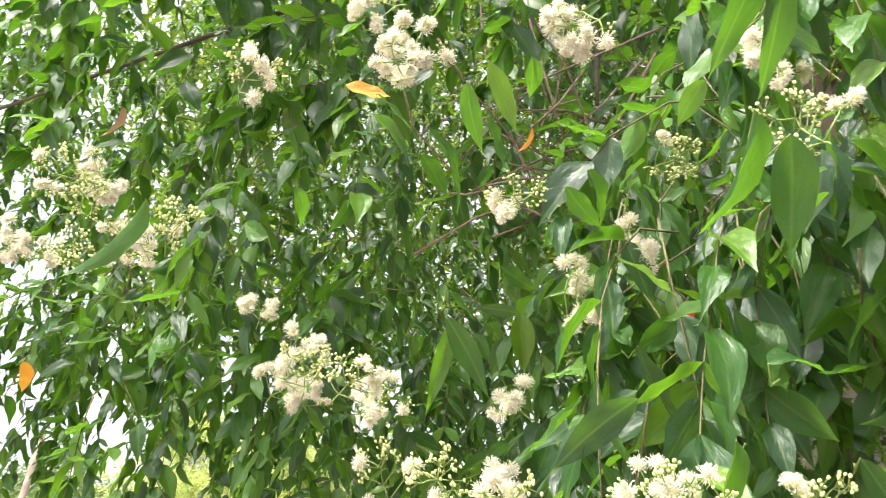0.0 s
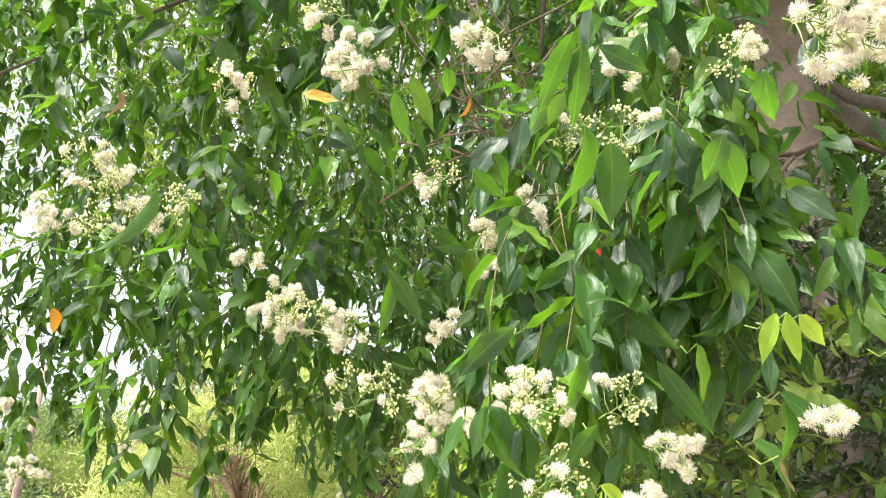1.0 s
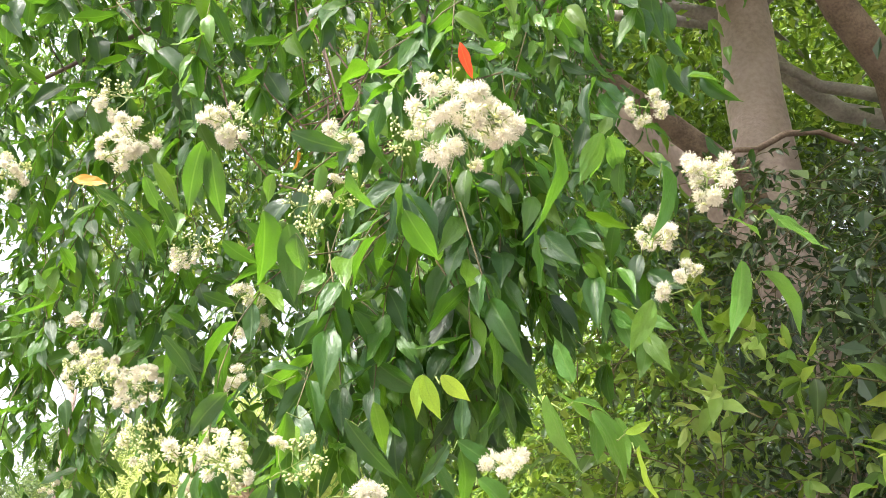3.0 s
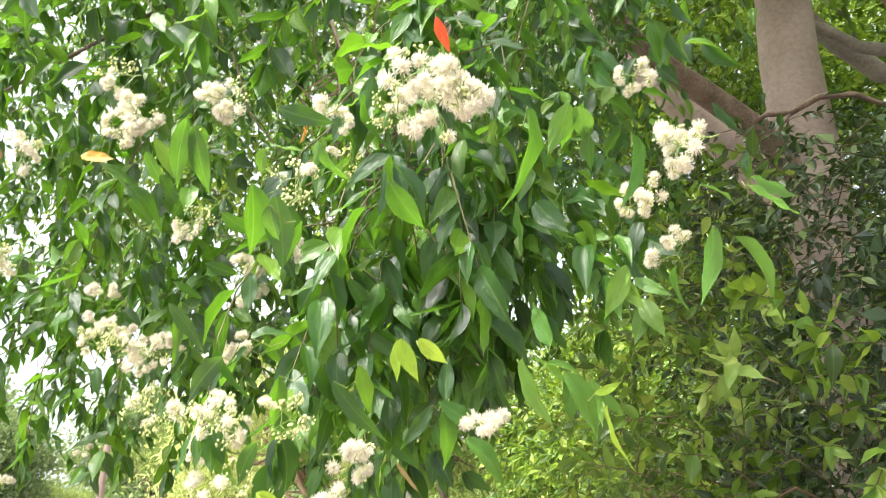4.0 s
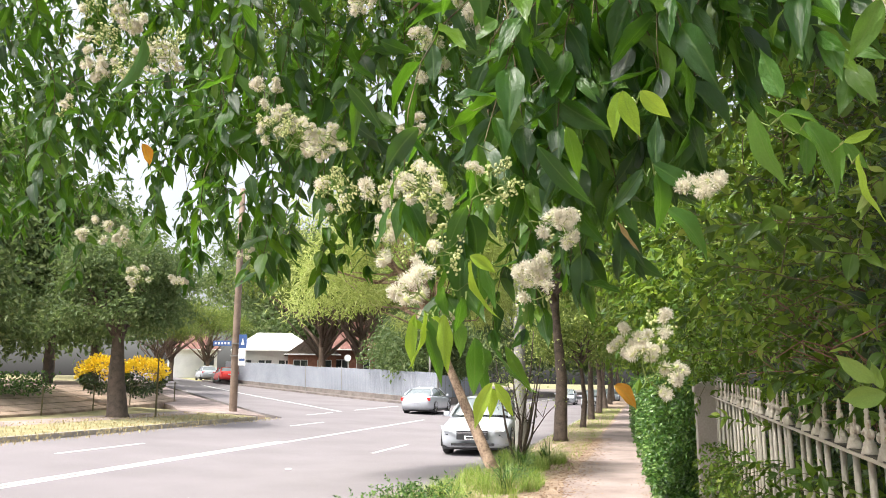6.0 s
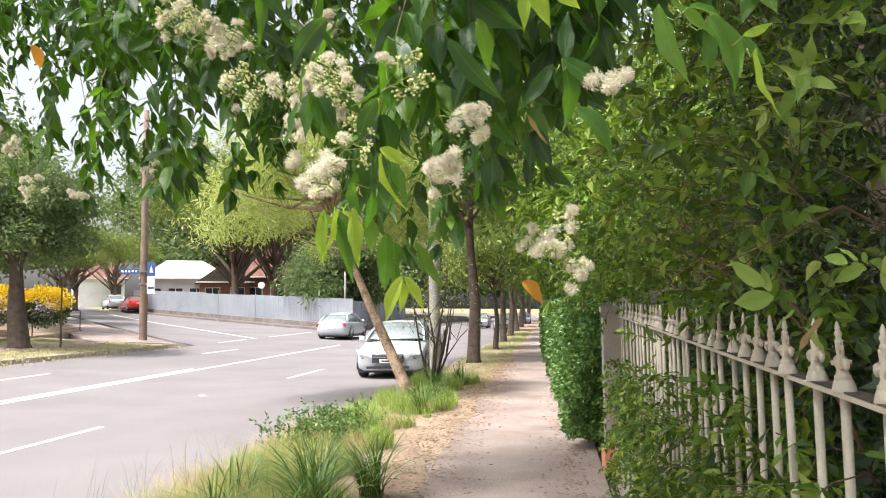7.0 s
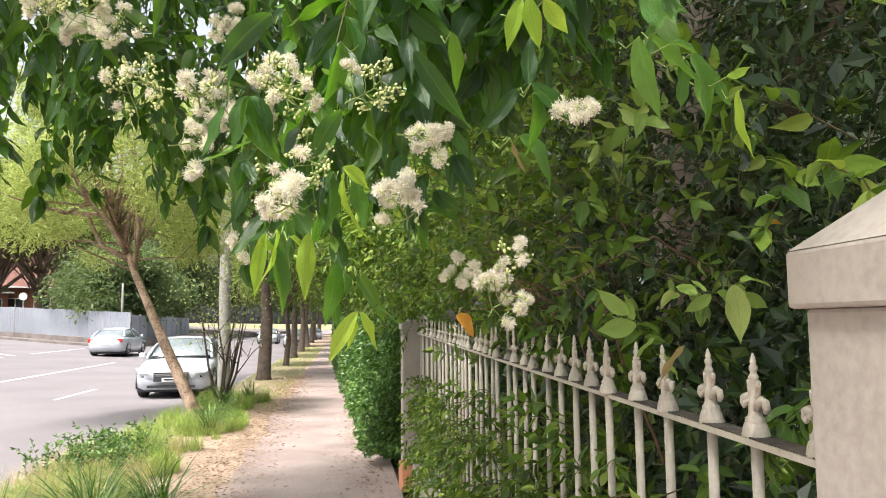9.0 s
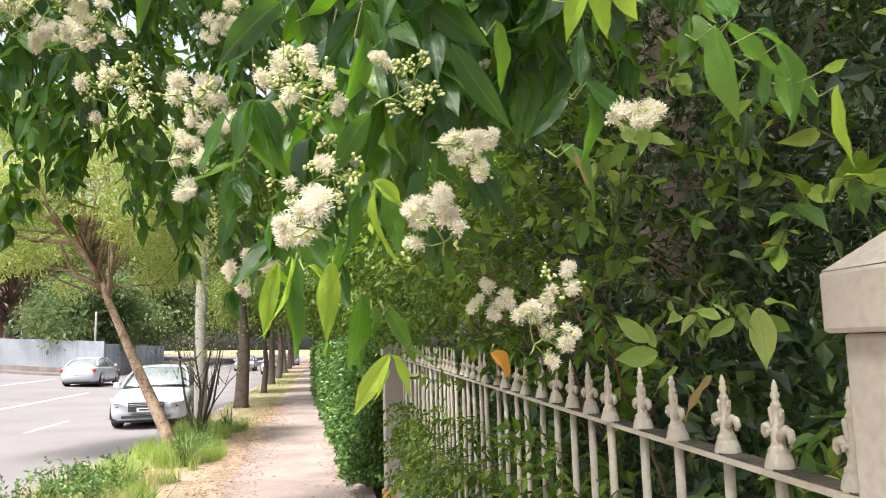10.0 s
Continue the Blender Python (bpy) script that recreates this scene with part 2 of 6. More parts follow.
POLE_GREY = surface("pole_grey", (0.16, 0.155, 0.14), (0.27, 0.26, 0.235), 0.8, 3, 50, 0.3)
BRICK = surface("house_brick", (0.22, 0.09, 0.06), (0.36, 0.17, 0.12), 0.9, 4, 40, 0.3)
WHITEWALL = surface("white_weatherboard", (0.62, 0.63, 0.63), (0.78, 0.78, 0.76), 0.7, 1, 30, 0.1)
ROOF_WHITE = surface("pale_roof_sheet", (0.62, 0.64, 0.66), (0.78, 0.79, 0.80), 0.5, 1, 20, 0.1)
ROOF_RED = surface("red_roof_tile", (0.13, 0.058, 0.05), (0.23, 0.11, 0.09), 0.8, 3, 20, 0.4)
GLASS_DARK = surface("window_glass", (0.03, 0.035, 0.04), (0.06, 0.07, 0.08), 0.08, 1, 10, 0.0)
CAR_SILVER = surface("silver_car_paint", (0.46, 0.49, 0.54), (0.54, 0.57, 0.62), 0.22, 2, 300, 0.0, 0.2)
CAR_GLASS = surface("car_glass", (0.13, 0.155, 0.165), (0.20, 0.23, 0.24), 0.07, 1.5, 10, 0.0, 0.0, None, 0.9)
CAR_RED = surface("red_car_paint", (0.55, 0.03, 0.03), (0.62, 0.05, 0.04), 0.22, 2, 300, 0.0)
RUBBER = surface("black_rubber", (0.015, 0.015, 0.016), (0.03, 0.03, 0.03), 0.8, 10, 100, 0.2)
TRIM_BLACK = surface("black_trim", (0.02, 0.02, 0.022), (0.035, 0.035, 0.04), 0.4, 10, 100, 0.05)
CHROME = surface("chrome", (0.6, 0.6, 0.62), (0.7, 0.7, 0.72), 0.15, 10, 100, 0.0, 1.0)
LAMP_GLASS = surface("headlamp_glass", (0.5, 0.52, 0.55), (0.65, 0.67, 0.7), 0.1, 10, 100, 0.0)
LAMP_RED = surface("tail_lamp", (0.45, 0.02, 0.02), (0.55, 0.03, 0.03), 0.15, 10, 100, 0.0)
SIGN_BLUE = surface("sign_blue", (0.04, 0.09, 0.26), (0.07, 0.14, 0.36), 0.5, 10, 100, 0.0)
SIGN_WHITE = surface("sign_white", (0.70, 0.70, 0.70), (0.80, 0.80, 0.80), 0.5, 10, 100, 0.0)
BRICK_ORANGE = surface("orange_brick", (0.50, 0.20, 0.10), (0.62, 0.30, 0.16), 0.85, 10, 80, 0.4)


# ---- mesh building ----
def mesh_of(name, verts, faces, material, smooth=False):
    me = bpy.data.meshes.new(name)
    me.from_pydata([tuple(v) for v in verts], [], [tuple(f) for f in faces])
    me.materials.append(material)
    if smooth:
        me.polygons.foreach_set("use_smooth", [True] * len(me.polygons))
    me.update()
    return me


def soup(name, V, faces, material, uv=None, smooth=True):
    """One mesh of many small like pieces: V is (pieces, corners, 3), faces index one piece's corners."""
    N, k, _ = V.shape
    lens = np.array([len(f) for f in faces])
    flat = np.concatenate([np.array(f) for f in faces])
    me = bpy.data.meshes.new(name)
    me.vertices.add(N * k)
    me.vertices.foreach_set("co", V.reshape(-1).astype(np.float32))
    loops = (flat[None, :] + (np.arange(N) * k)[:, None]).reshape(-1)
    me.loops.add(len(loops))
    me.loops.foreach_set("vertex_index", loops.astype(np.int32))
    starts = np.concatenate([[0], np.cumsum(lens)[:-1]])
    st = (starts[None, :] + (np.arange(N) * len(flat))[:, None]).reshape(-1)
    me.polygons.add(N * len(faces))
    me.polygons.foreach_set("loop_start", st.astype(np.int32))
    me.polygons.foreach_set("use_smooth", [smooth] * (N * len(faces)))
    if uv is not None:
        layer = me.uv_layers.new(name="UVMap")
        layer.data.foreach_set("uv", np.tile(np.array(uv)[flat].reshape(-1), N).astype(np.float32))
    me.materials.append(material)
    me.update(calc_edges=True)
    return me


def part(name, data, parent=None, label="", kind=""):
    """Links a mesh as one object under a thing or a part."""
    ob = new(name, data)
    if parent is not None:
        ob.parent = parent
    return tagged(ob, label, "", "", kind)


def thing(name, label, category, data=None, group="", kind="", at=None):
    ob = tagged(new(name, data), label, category, group, kind)
    if at is not None:
        ob.matrix_basis = at
    return ob


def tube(points, radii, sides=8):
    """Vertices and faces of a tapered tube along points."""
    P = np.array(points, float)
    n = len(P)
    T = np.gradient(P, axis=0)
    T /= np.linalg.norm(T, axis=1)[:, None] + 1e-9
    ref = np.array([0.31, 0.83, 0.46])
    A = np.cross(T, ref)
    A /= np.linalg.norm(A, axis=1)[:, None] + 1e-9
    B = np.cross(T, A)
    ang = np.arange(sides) * 2 * math.pi / sides
    R = np.array(radii, float).reshape(-1, 1, 1) if np.ndim(radii) else np.full((n, 1, 1), radii)
    V = P[:, None, :] + R * (np.cos(ang)[None, :, None] * A[:, None, :] + np.sin(ang)[None, :, None] * B[:, None, :])
    F = []
    for i in range(n - 1):
        for j in range(sides):
            q = (j + 1) % sides
            F.append((i * sides + j, i * sides + q, (i + 1) * sides + q, (i + 1) * sides + j))
    F.append(tuple(range(sides))[::-1])
    F.append(tuple((n - 1) * sides + j for j in range(sides)))
    return V.reshape(-1, 3), F


class Pile:
    """Gathers vertices and faces of several shells into one mesh."""
    def __init__(self):
        self.v, self.f, self.n = [], [], 0

    def add(self, V, F):
        V = np.array(V, float).reshape(-1, 3)
        self.v.append(V)
        self.f += [tuple(int(i) + self.n for i in f) for f in F]
        self.n += len(V)
        return self

    def box(self, x0, x1, y0, y1, z0, z1):
        V = [(x, y, z) for z in (z0, z1) for y in (y0, y1) for x in (x0, x1)]
        return self.add(V, [(0, 2, 3, 1), (4, 5, 7, 6), (0, 1, 5, 4), (2, 6, 7, 3), (0, 4, 6, 2), (1, 3, 7, 5)])

    def mesh(self, name, material, smooth=False):
        return mesh_of(name, np.concatenate(self.v), self.f, material, smooth)


def bevel_box(name, x0, x1, y0, y1, z0, z1, material, width=0.006, segments=2):
    bm = bmesh.new()
    bmesh.ops.create_cube(bm, size=1.0, matrix=Matrix.Translation(((x0 + x1) / 2, (y0 + y1) / 2, (z0 + z1) / 2)) @ Matrix.Diagonal((x1 - x0, y1 - y0, z1 - z0, 1)))
    bmesh.ops.bevel(bm, geom=bm.edges[:], offset=width, segments=segments, affect="EDGES", profile=0.5)
    me = bpy.data.meshes.new(name)
    bm.to_mesh(me)
    bm.free()
    me.materials.append(material)
    return me


def lathe(profile, sides=10):
    """Turned shape from (radius, height) pairs."""
    V, F = [], []
    for r, z in profile:
        for j in range(sides):
            a = 2 * math.pi * j / sides
            V.append((r * math.cos(a), r * math.sin(a), z))
    for i in range(len(profile) - 1):
        for j in range(sides):
            q = (j + 1) % sides
            F.append((i * sides + j, i * sides + q, (i + 1) * sides + q, (i + 1) * sides + j))
    F.append(tuple(range(sides))[::-1])
    F.append(tuple((len(profile) - 1) * sides + j for j in range(sides)))
    return V, F


# ---- leaves ----
RNG = np.random.default_rng(7)
L_S = [0.0, 0.14, 0.36, 0.60, 0.82]
L_W = [0.0, 0.105, 0.165, 0.125, 0.042]


def leaf_proto(fold=0.35, curl=0.25, wave=0.02, wide=1.0, side=0.0):
    """A pointed leaf of length 1 along x: folded along its midrib, curled towards the tip."""
    V, uv = [(0, 0, 0)], [(0, 0.5)]
    for i in range(1, 5):
        s, w = L_S[i], L_W[i] * wide
        z = -curl * s * s
        y = side * s * s
        wz = wave * (1 if i % 2 else -1)
        V += [(s, y + w, z + fold * w + wz), (s, y, z), (s, y - w, z + fold * w - wz)]
        uv += [(s, 0.5 + L_W[i] * 2.4), (s, 0.5), (s, 0.5 - L_W[i] * 2.4)]
    V.append((1.0, side, -curl * 1.05))
    uv.append((1.0, 0.5))
    F = [(0, 2, 1), (0, 3, 2)]
    for i in range(3):
        a = 1 + 3 * i
        F += [(a, a + 1, a + 4, a + 3), (a + 1, a + 2, a + 5, a + 4)]
    F += [(10, 11, 13), (11, 12, 13)]
    return np.array(V), F, uv


PROTOS = [leaf_proto(0.35, 0.15, 0.012, 1.0, 0.05), leaf_proto(0.6, 0.35, 0.02, 1.1, -0.08), leaf_proto(0.2, 0.05, 0.02, 0.9, 0.1),
          leaf_proto(0.45, -0.12, 0.025, 1.0, -0.04), leaf_proto(0.9, 0.25, 0.01, 1.15, 0.0)]
LEAF_F, LEAF_UV = PROTOS[0][1], PROTOS[0][2]


def fine_leaf(fold, curl, wave, wide, side, phase):
    """The same leaf for close by: a smooth oval outline, wavy margins and a drawn-out tip."""
    V, uv, F = [(0, 0, 0)], [(0, 0.5)], []
    S = (0.04, 0.10, 0.19, 0.30, 0.42, 0.54, 0.66, 0.77, 0.86, 0.93)
    for s in S:
        w = 0.184 * wide * math.sin(math.pi * s ** 0.8) ** (0.8 if s < 0.42 else 1.3)
        z, y = -curl * s * s, side * s * s
        a, b = wave * math.sin(15 * s + phase), wave * math.sin(13 * s + phase * 2.3)
        V += [(s, y + w, z + fold * w + a), (s, y + w * 0.5, z + fold * w * 0.62 + a * 0.3), (s, y, z), (s, y - w * 0.5, z + fold * w * 0.62 + b * 0.3), (s, y - w, z + fold * w + b)]
        uv += [(s, 0.5 + w * 2.4), (s, 0.5 + w * 1.2), (s, 0.5), (s, 0.5 - w * 1.2), (s, 0.5 - w * 2.4)]
    V.append((1.0, side, -curl * 1.05))
    uv.append((1.0, 0.5))
    F += [(0, k + 2, k + 1) for k in range(4)]
    for i in range(len(S) - 1):
        for k in range(4):
            q = 1 + 5 * i + k
            F.append((q, q + 1, q + 6, q + 5))
    e, q = len(V) - 1, 1 + 5 * (len(S) - 1)
    F += [(q + k, q + k + 1, e) for k in range(4)]
    return np.array(V), F, uv


FINE = [fine_leaf(0.24, 0.26, 0.020, 1.0, 0.10, 0.4), fine_leaf(0.42, 0.46, 0.024, 1.05, -0.16, 1.7), fine_leaf(0.14, 0.12, 0.028, 0.88, 0.18, 2.9),
        fine_leaf(0.32, -0.20, 0.030, 0.95, -0.11, 4.0), fine_leaf(0.62, 0.34, 0.020, 1.08, 0.05, 5.2)]


def unit(v):
    v = np.asarray(v, float)
    return v / (np.linalg.norm(v, axis=-1, keepdims=True) + 1e-9)


def frames_of(axis, normal):
    X = unit(axis)
    Z = unit(normal - (normal * X).sum(-1, keepdims=True) * X)
    return X, np.cross(Z, X), Z


def leaves_mesh(name, base, axis, normal, length, material, rng, fine=False, wide=1.0):
    """All leaves of a crown in one mesh."""
    X, Y, Z = frames_of(axis, normal)
    kind = rng.integers(0, len(PROTOS), len(base))
    protos = FINE if fine else PROTOS
    P = np.array([p[0] for p in protos])[kind]
    wid = wide * rng.uniform(0.85, 1.2, len(base))[:, None]
    L = np.asarray(length)[:, None, None]
    V = base[:, None, :] + L * (P[:, :, 0:1] * X[:, None] + (P[:, :, 1] * wid)[:, :, None] * Y[:, None] + P[:, :, 2:3] * Z[:, None])
    return soup(name, V, protos[0][1], material, protos[0][2])


KITE_F = [(0, 1, 2), (0, 2, 3)]


def kites_mesh(name, base, axis, normal, length, width, material):
    """Small far leaves: folded kites."""
    X, Y, Z = frames_of(axis, normal)
    L, W = np.asarray(length)[:, None], np.asarray(width)[:, None]
    V = np.stack([base, base + X * L * 0.5 + Y * W * 0.5, base + X * L - Z * L * 0.12, base + X * L * 0.5 - Y * W * 0.5 + Z * W * 0.15], axis=1)
    return soup(name, V, KITE_F, material, smooth=False)


class Spray:
    """Gathers leaves and twigs of hanging sprays."""
    def __init__(self):
        self.base, self.axis, self.normal, self.size, self.twigs = [], [], [], [], []

    def leaf(self, p, a, n, size):
        self.base.append(np.array(p)), self.axis.append(unit(a)), self.normal.append(np.array(n)), self.size.append(size)

    def grow(self, start, way, length, rng, size=0.075, step=0.035, droop=0.25, thick=0.0016, bare=0.15, face=(-0.1, -0.2, 0.7), hang=1.0, loose=0.38):
        p, d = np.array(start, float), unit(way)
        pts, turn = [p.copy()], rng.uniform(0, 6.28)
        n = max(2, int(length / step))
        for i in range(n):
            d = unit(d + np.array([0, 0, -droop]) * 0.5 + rng.normal(0, 0.10, 3))
            p = p + d * step
            pts.append(p.copy())
            if i < bare * n:
                continue
            turn += 1.57 + rng.normal(0, 0.4)
            a0 = unit(np.cross(d, [0.3, 0.2, 0.93]))
            b0 = np.cross(d, a0)
            for sgn in (1, -1):
                if rng.random() < 0.12:
                    continue
                side = sgn * (math.cos(turn) * a0 + math.sin(turn) * b0)
                ax = d * 0.5 + side * rng.uniform(0.35, 1.15) + np.array([0, 0, -rng.uniform(0.0, 0.8) * hang])
                nm = side * 0.6 + np.array(face) + rng.normal(0, loose, 3)
                self.leaf(p, ax, nm, size * rng.uniform(0.7, 1.2) * (0.7 if i > n - 2 else 1.0))
        for k in range(2):
            self.leaf(p, d + rng.normal(0, 0.35, 3) + np.array([0, 0, -0.3]), rng.normal(0, 1, 3) + np.array([0, 0, 0.5]), size * rng.uniform(0.75, 1.05))
        self.twigs.append((pts, thick))
        return p

    def arrays(self):
        return np.array(self.base), np.array(self.axis), np.array(self.normal), np.array(self.size)

    def twig_mesh(self, name, material, sides=5):
        pile = Pile()
        for pts, r in self.twigs:
            pile.add(*tube(pts[::2] + [pts[-1]] if len(pts) > 6 else pts, np.linspace(r * 1.4, r * 0.7, len(pts[::2]) + 1 if len(pts) > 6 else len(pts)), sides))
        return pile.mesh(name, material, True)


# ---- ground, road, footpath ----
def rise(x, y):
    """The ground climbs towards the side street across the road."""
    d = np.maximum(0.0, -np.asarray(x, float) - 7.0)
    return 0.06 * d * d / (d + 2.0)


def strip(name, u0, u1, y0, y1, lift, material, label, nu=8, ny=60, depth=0.3, kind="structure", skew=0.03, category="", wobble=0.0):
    """A slab of ground along the street between two lines that run with it."""
    us, ys = np.linspace(u0, u1, nu + 1), np.linspace(y0, y1, ny + 1)
    wob = lambda u, y: u - skew * y + (wobble * (noise.noise(Vector((y * 1.3, u, 0.5))) + 0.6 * noise.noise(Vector((y * 4.1, u, 2.5)))) if u == us[0] else 0.0)
    V = [(wob(u, y), y, float(rise(u - skew * y, y)) + lift) for y in ys for u in us]
    w = nu + 1
    F = [(j * w + i, j * w + i + 1, (j + 1) * w + i + 1, (j + 1) * w + i) for j in range(ny) for i in range(nu)]
    edge = [i for i in range(w)] + [j * w + nu for j in range(1, ny + 1)] + [ny * w + i for i in range(nu - 1, -1, -1)] + [j * w for j in range(ny - 1, 0, -1)]
    m = len(V)
    V += [(V[i][0], V[i][1], V[i][2] - depth) for i in edge]
    for k in range(len(edge)):
        q = (k + 1) % len(edge)
        F.append((edge[k], m + k, m + q, edge[q]))
    return thing(name, label, category, mesh_of(name, V, F, material), kind=kind)


gx = np.concatenate([np.linspace(-900, -60, 15), np.linspace(-50, 50, 41), np.linspace(60, 900, 15)])
gy = np.concatenate([np.linspace(-300, -20, 8), np.linspace(-10, 120, 40), np.linspace(140, 1500, 15)])
GV = [(x, y, float(min(rise(x, y), 4.0)) - 0.30) for y in gy for x in gx]
GF = [(j * len(gx) + i, j * len(gx) + i + 1, (j + 1) * len(gx) + i + 1, (j + 1) * len(gx) + i) for j in range(len(gy) - 1) for i in range(len(gx) - 1)]
thing("ground", "dry green and sandy ground under the street", "ground", mesh_of("ground", GV, GF, LAWN), kind="structure")
strip("road", -14.3, -2.2, -40, 260, -0.12, ASPHALT, "pale grey asphalt street with painted lines", 10, 80)
strip("verge", -2.05, -0.1, -30, 240, -0.014, SOIL, "sandy grass verge beside the footpath", 6, 80)
strip("kerb", -2.2, -2.05, -30, 240, -0.02, KERB, "worn concrete kerb", 1, 80)
strip("footpath", -0.35, 1.42, -30, 240, 0.0, CONCRETE, "stained concrete footpath with leaf litter at its edge", 6, 500, wobble=0.16)
strip("garden_ground", 1.42, 40, -30, 240, -0.05, GARDEN_SOIL, "garden soil behind the fence, darkened to deepen the shade", 8, 40)
strip("far_verge", -60, -14.45, -30, 29.5, 0.02, LAWN, "dry grass verge across the street", 24, 30)
strip("far_kerb", -14.45, -14.3, -30, 29.5, 0.02, KERB, "kerb across the street", 1, 30)


# ---- trees ----
def clumps_tree(name, label, height, spread, trunk_r, material, bark, seed, leaf=0.14, count=5000, low=0.35, lean=(0, 0), clumps=46, group="", weep=0.3, puff=0.24, narrow=0.45, fork=0.0, lift=0.4):
    """A street tree: tapered trunk, limbs that fork, and a crown of clumps of small leaves."""
    rng = np.random.default_rng(seed)
    tree = thing(name, label, "tree", group=group)
    top = np.array([lean[0], lean[1], height * 0.62])
    base = [np.array([0, 0, -0.15]), np.array([0, 0, 0.12]), top * 0.33 + rng.normal(0, 0.05, 3) * [1, 1, 0], top * 0.66 + rng.normal(0, 0.08, 3) * [1, 1, 0], top]
    pile = Pile().add(*tube(base, [trunk_r * 1.5, trunk_r * 1.08, trunk_r * 0.85, trunk_r * 0.6, trunk_r * 0.3], 10))
    B, A, N, S, main = [], [], [], [], []
    for k in range(clumps):
        a, e = rng.uniform(0, 6.283), rng.uniform(-0.35, 1.0)
        r = spread * rng.uniform(0.45, 1.0) * math.sqrt(max(0.05, 1 - (max(e, 0) * 0.92) ** 2))
        c = np.array([top[0] + r * math.cos(a), top[1] + r * math.sin(a), height * (low + (1 - low) * (0.42 + 0.52 * e)) + rng.normal(0, 0.15)])
        f = base[3] + (top - base[3]) * rng.uniform(0.0, 1.0)
        if fork:
            f = top * (fork + 0.12 * (k % 4))
        mid = (f + c) / 2 + np.array([0, 0, 0.08 * height * rng.uniform(-0.2, 1)])
        bend = mid + rng.normal(0, 0.03, 3) * height
        if k % (7 if fork else 9) == 0:
            main.append((tube([f, f * 0.6 + mid * 0.4 + rng.normal(0, 0.012, 3) * height, bend, bend * 0.45 + c * 0.55 + rng.normal(0, 0.015, 3) * height, c], [trunk_r * 0.48, trunk_r * 0.4, trunk_r * 0.27, trunk_r * 0.16, trunk_r * 0.05], 7)))
        elif k % 3 == 0:
            pile.add(*tube([f, bend, c], [trunk_r * 0.22, trunk_r * 0.13, trunk_r * 0.04], 5))
        m = int(count * 2.2) // clumps
        q = rng.normal(0, 1, (m, 3)) * np.array([puff, puff, puff * 0.7]) * spread * rng.uniform(0.6, 1.1)
        B.append(c + q)
        A.append(rng.normal(0, 0.7, (m, 3)) + unit(q) * 0.5 + np.array([0, 0, -weep]))
        N.append(rng.normal(0, 0.6, (m, 3)) + np.array([0, 0, lift]))
        S.append(leaf * 1.15 * rng.uniform(0.6, 1.3, m))
    part("trunk", pile.mesh("trunk", bark, True), tree)
    for V, F in main:
        part("limb", Pile().add(V, F).mesh("limb", bark, True), tree)
    S = np.concatenate(S)
    part("crown", kites_mesh("crown", np.concatenate(B), np.concatenate(A), np.concatenate(N), S, S * narrow, material), tree, kind="stuff")
    return tree


def place(ob, x, y, turn=0.0, size=1.0, z=None):
    ob.matrix_basis = pose(x, y, float(rise(x, y)) if z is None else z, 0, 0, turn) @ Matrix.Scale(size, 4)
    return ob


def repeat(ob, x, y, turn, size):
    m = pose(x, y, float(rise(x, y)), 0, 0, turn) @ Matrix.Scale(size, 4)
    c = copy_thing(ob, m)
    c.matrix_basis = m
    return c


# street trees on the verge, further along
verge_tree = place(clumps_tree("street_tree", "tall street tree with a dark rough trunk on the verge", 9.0, 3.2, 0.20, LEAF_FAR, BARK_DARK, 3, 0.2, 8000, 0.36), -2.25, 24.7)
for x, y, turn, size in ((-2.4, 33.0, 70, 0.6), (-2.8, 41, 140, 0.85), (-3.15, 50, 20, 0.95), (-3.6, 61, 200, 1.0), (-4.2, 75, 90, 1.2), (-4.9, 90, 300, 1.3), (-5.5, 108, 30, 1.4)):
    repeat(verge_tree, x, y, turn, size)
# garden trees on the right of the path, far along
garden_tree = place(clumps_tree("garden_tree", "leafy garden tree rising behind the hedge", 7.5, 3.0, 0.18, LEAF_SHRUB, BARK_DARK, 5, 0.18, 8000, 0.18), 3.2, 19)
for x, y, turn, size in ((3.0, 27, 60, 1.1), (2.6, 37, 130, 1.2), (2.0, 50, 220, 1.3), (1.0, 68, 10, 1.4), (4.5, 13.5, 80, 1.0)):
    repeat(garden_tree, x, y, turn, size)
# trees across the street
corner_tree = place(clumps_tree("corner_tree", "street tree with a dark trunk beside the yellow bush", 6.5, 2.5, 0.34, LEAF_GUM, BARK_DARK, 8, 0.15, 10500, 0.36, clumps=64, puff=0.17), -17.75, 24.2)
big_tree = place(clumps_tree("spreading_tree", "large spreading tree with brown forked limbs before the houses", 13.0, 7.5, 0.40, LEAF_FAR, BARK_BROWN, 11, 0.26, 10500, 0.58, clumps=84, puff=0.13, fork=0.34), -29.9, 68)
for x, y, turn, size in ((-26.4, 69, 100, 0.9), (-49.5, 80, 200, 0.6), (-42.3, 60.5, 30, 0.45), (-46, 68, 250, 0.6), (-33, 88, 200, 1.2), (-24, 84, 50, 1.2), (-22, 100, 20, 1.4), (-38, 96, 70, 1.3), (-55, 62, 20, 1.0), (-26, 104, 90, 1.3)):
    repeat(big_tree, x, y, turn, size)
gum_tree = place(clumps_tree("gum_tree", "grey-green gum tree behind the corner yard", 10.0, 4.0, 0.25, LEAF_GUM, BARK_DARK, 13, 0.28, 8000, 0.1), -27, 31)
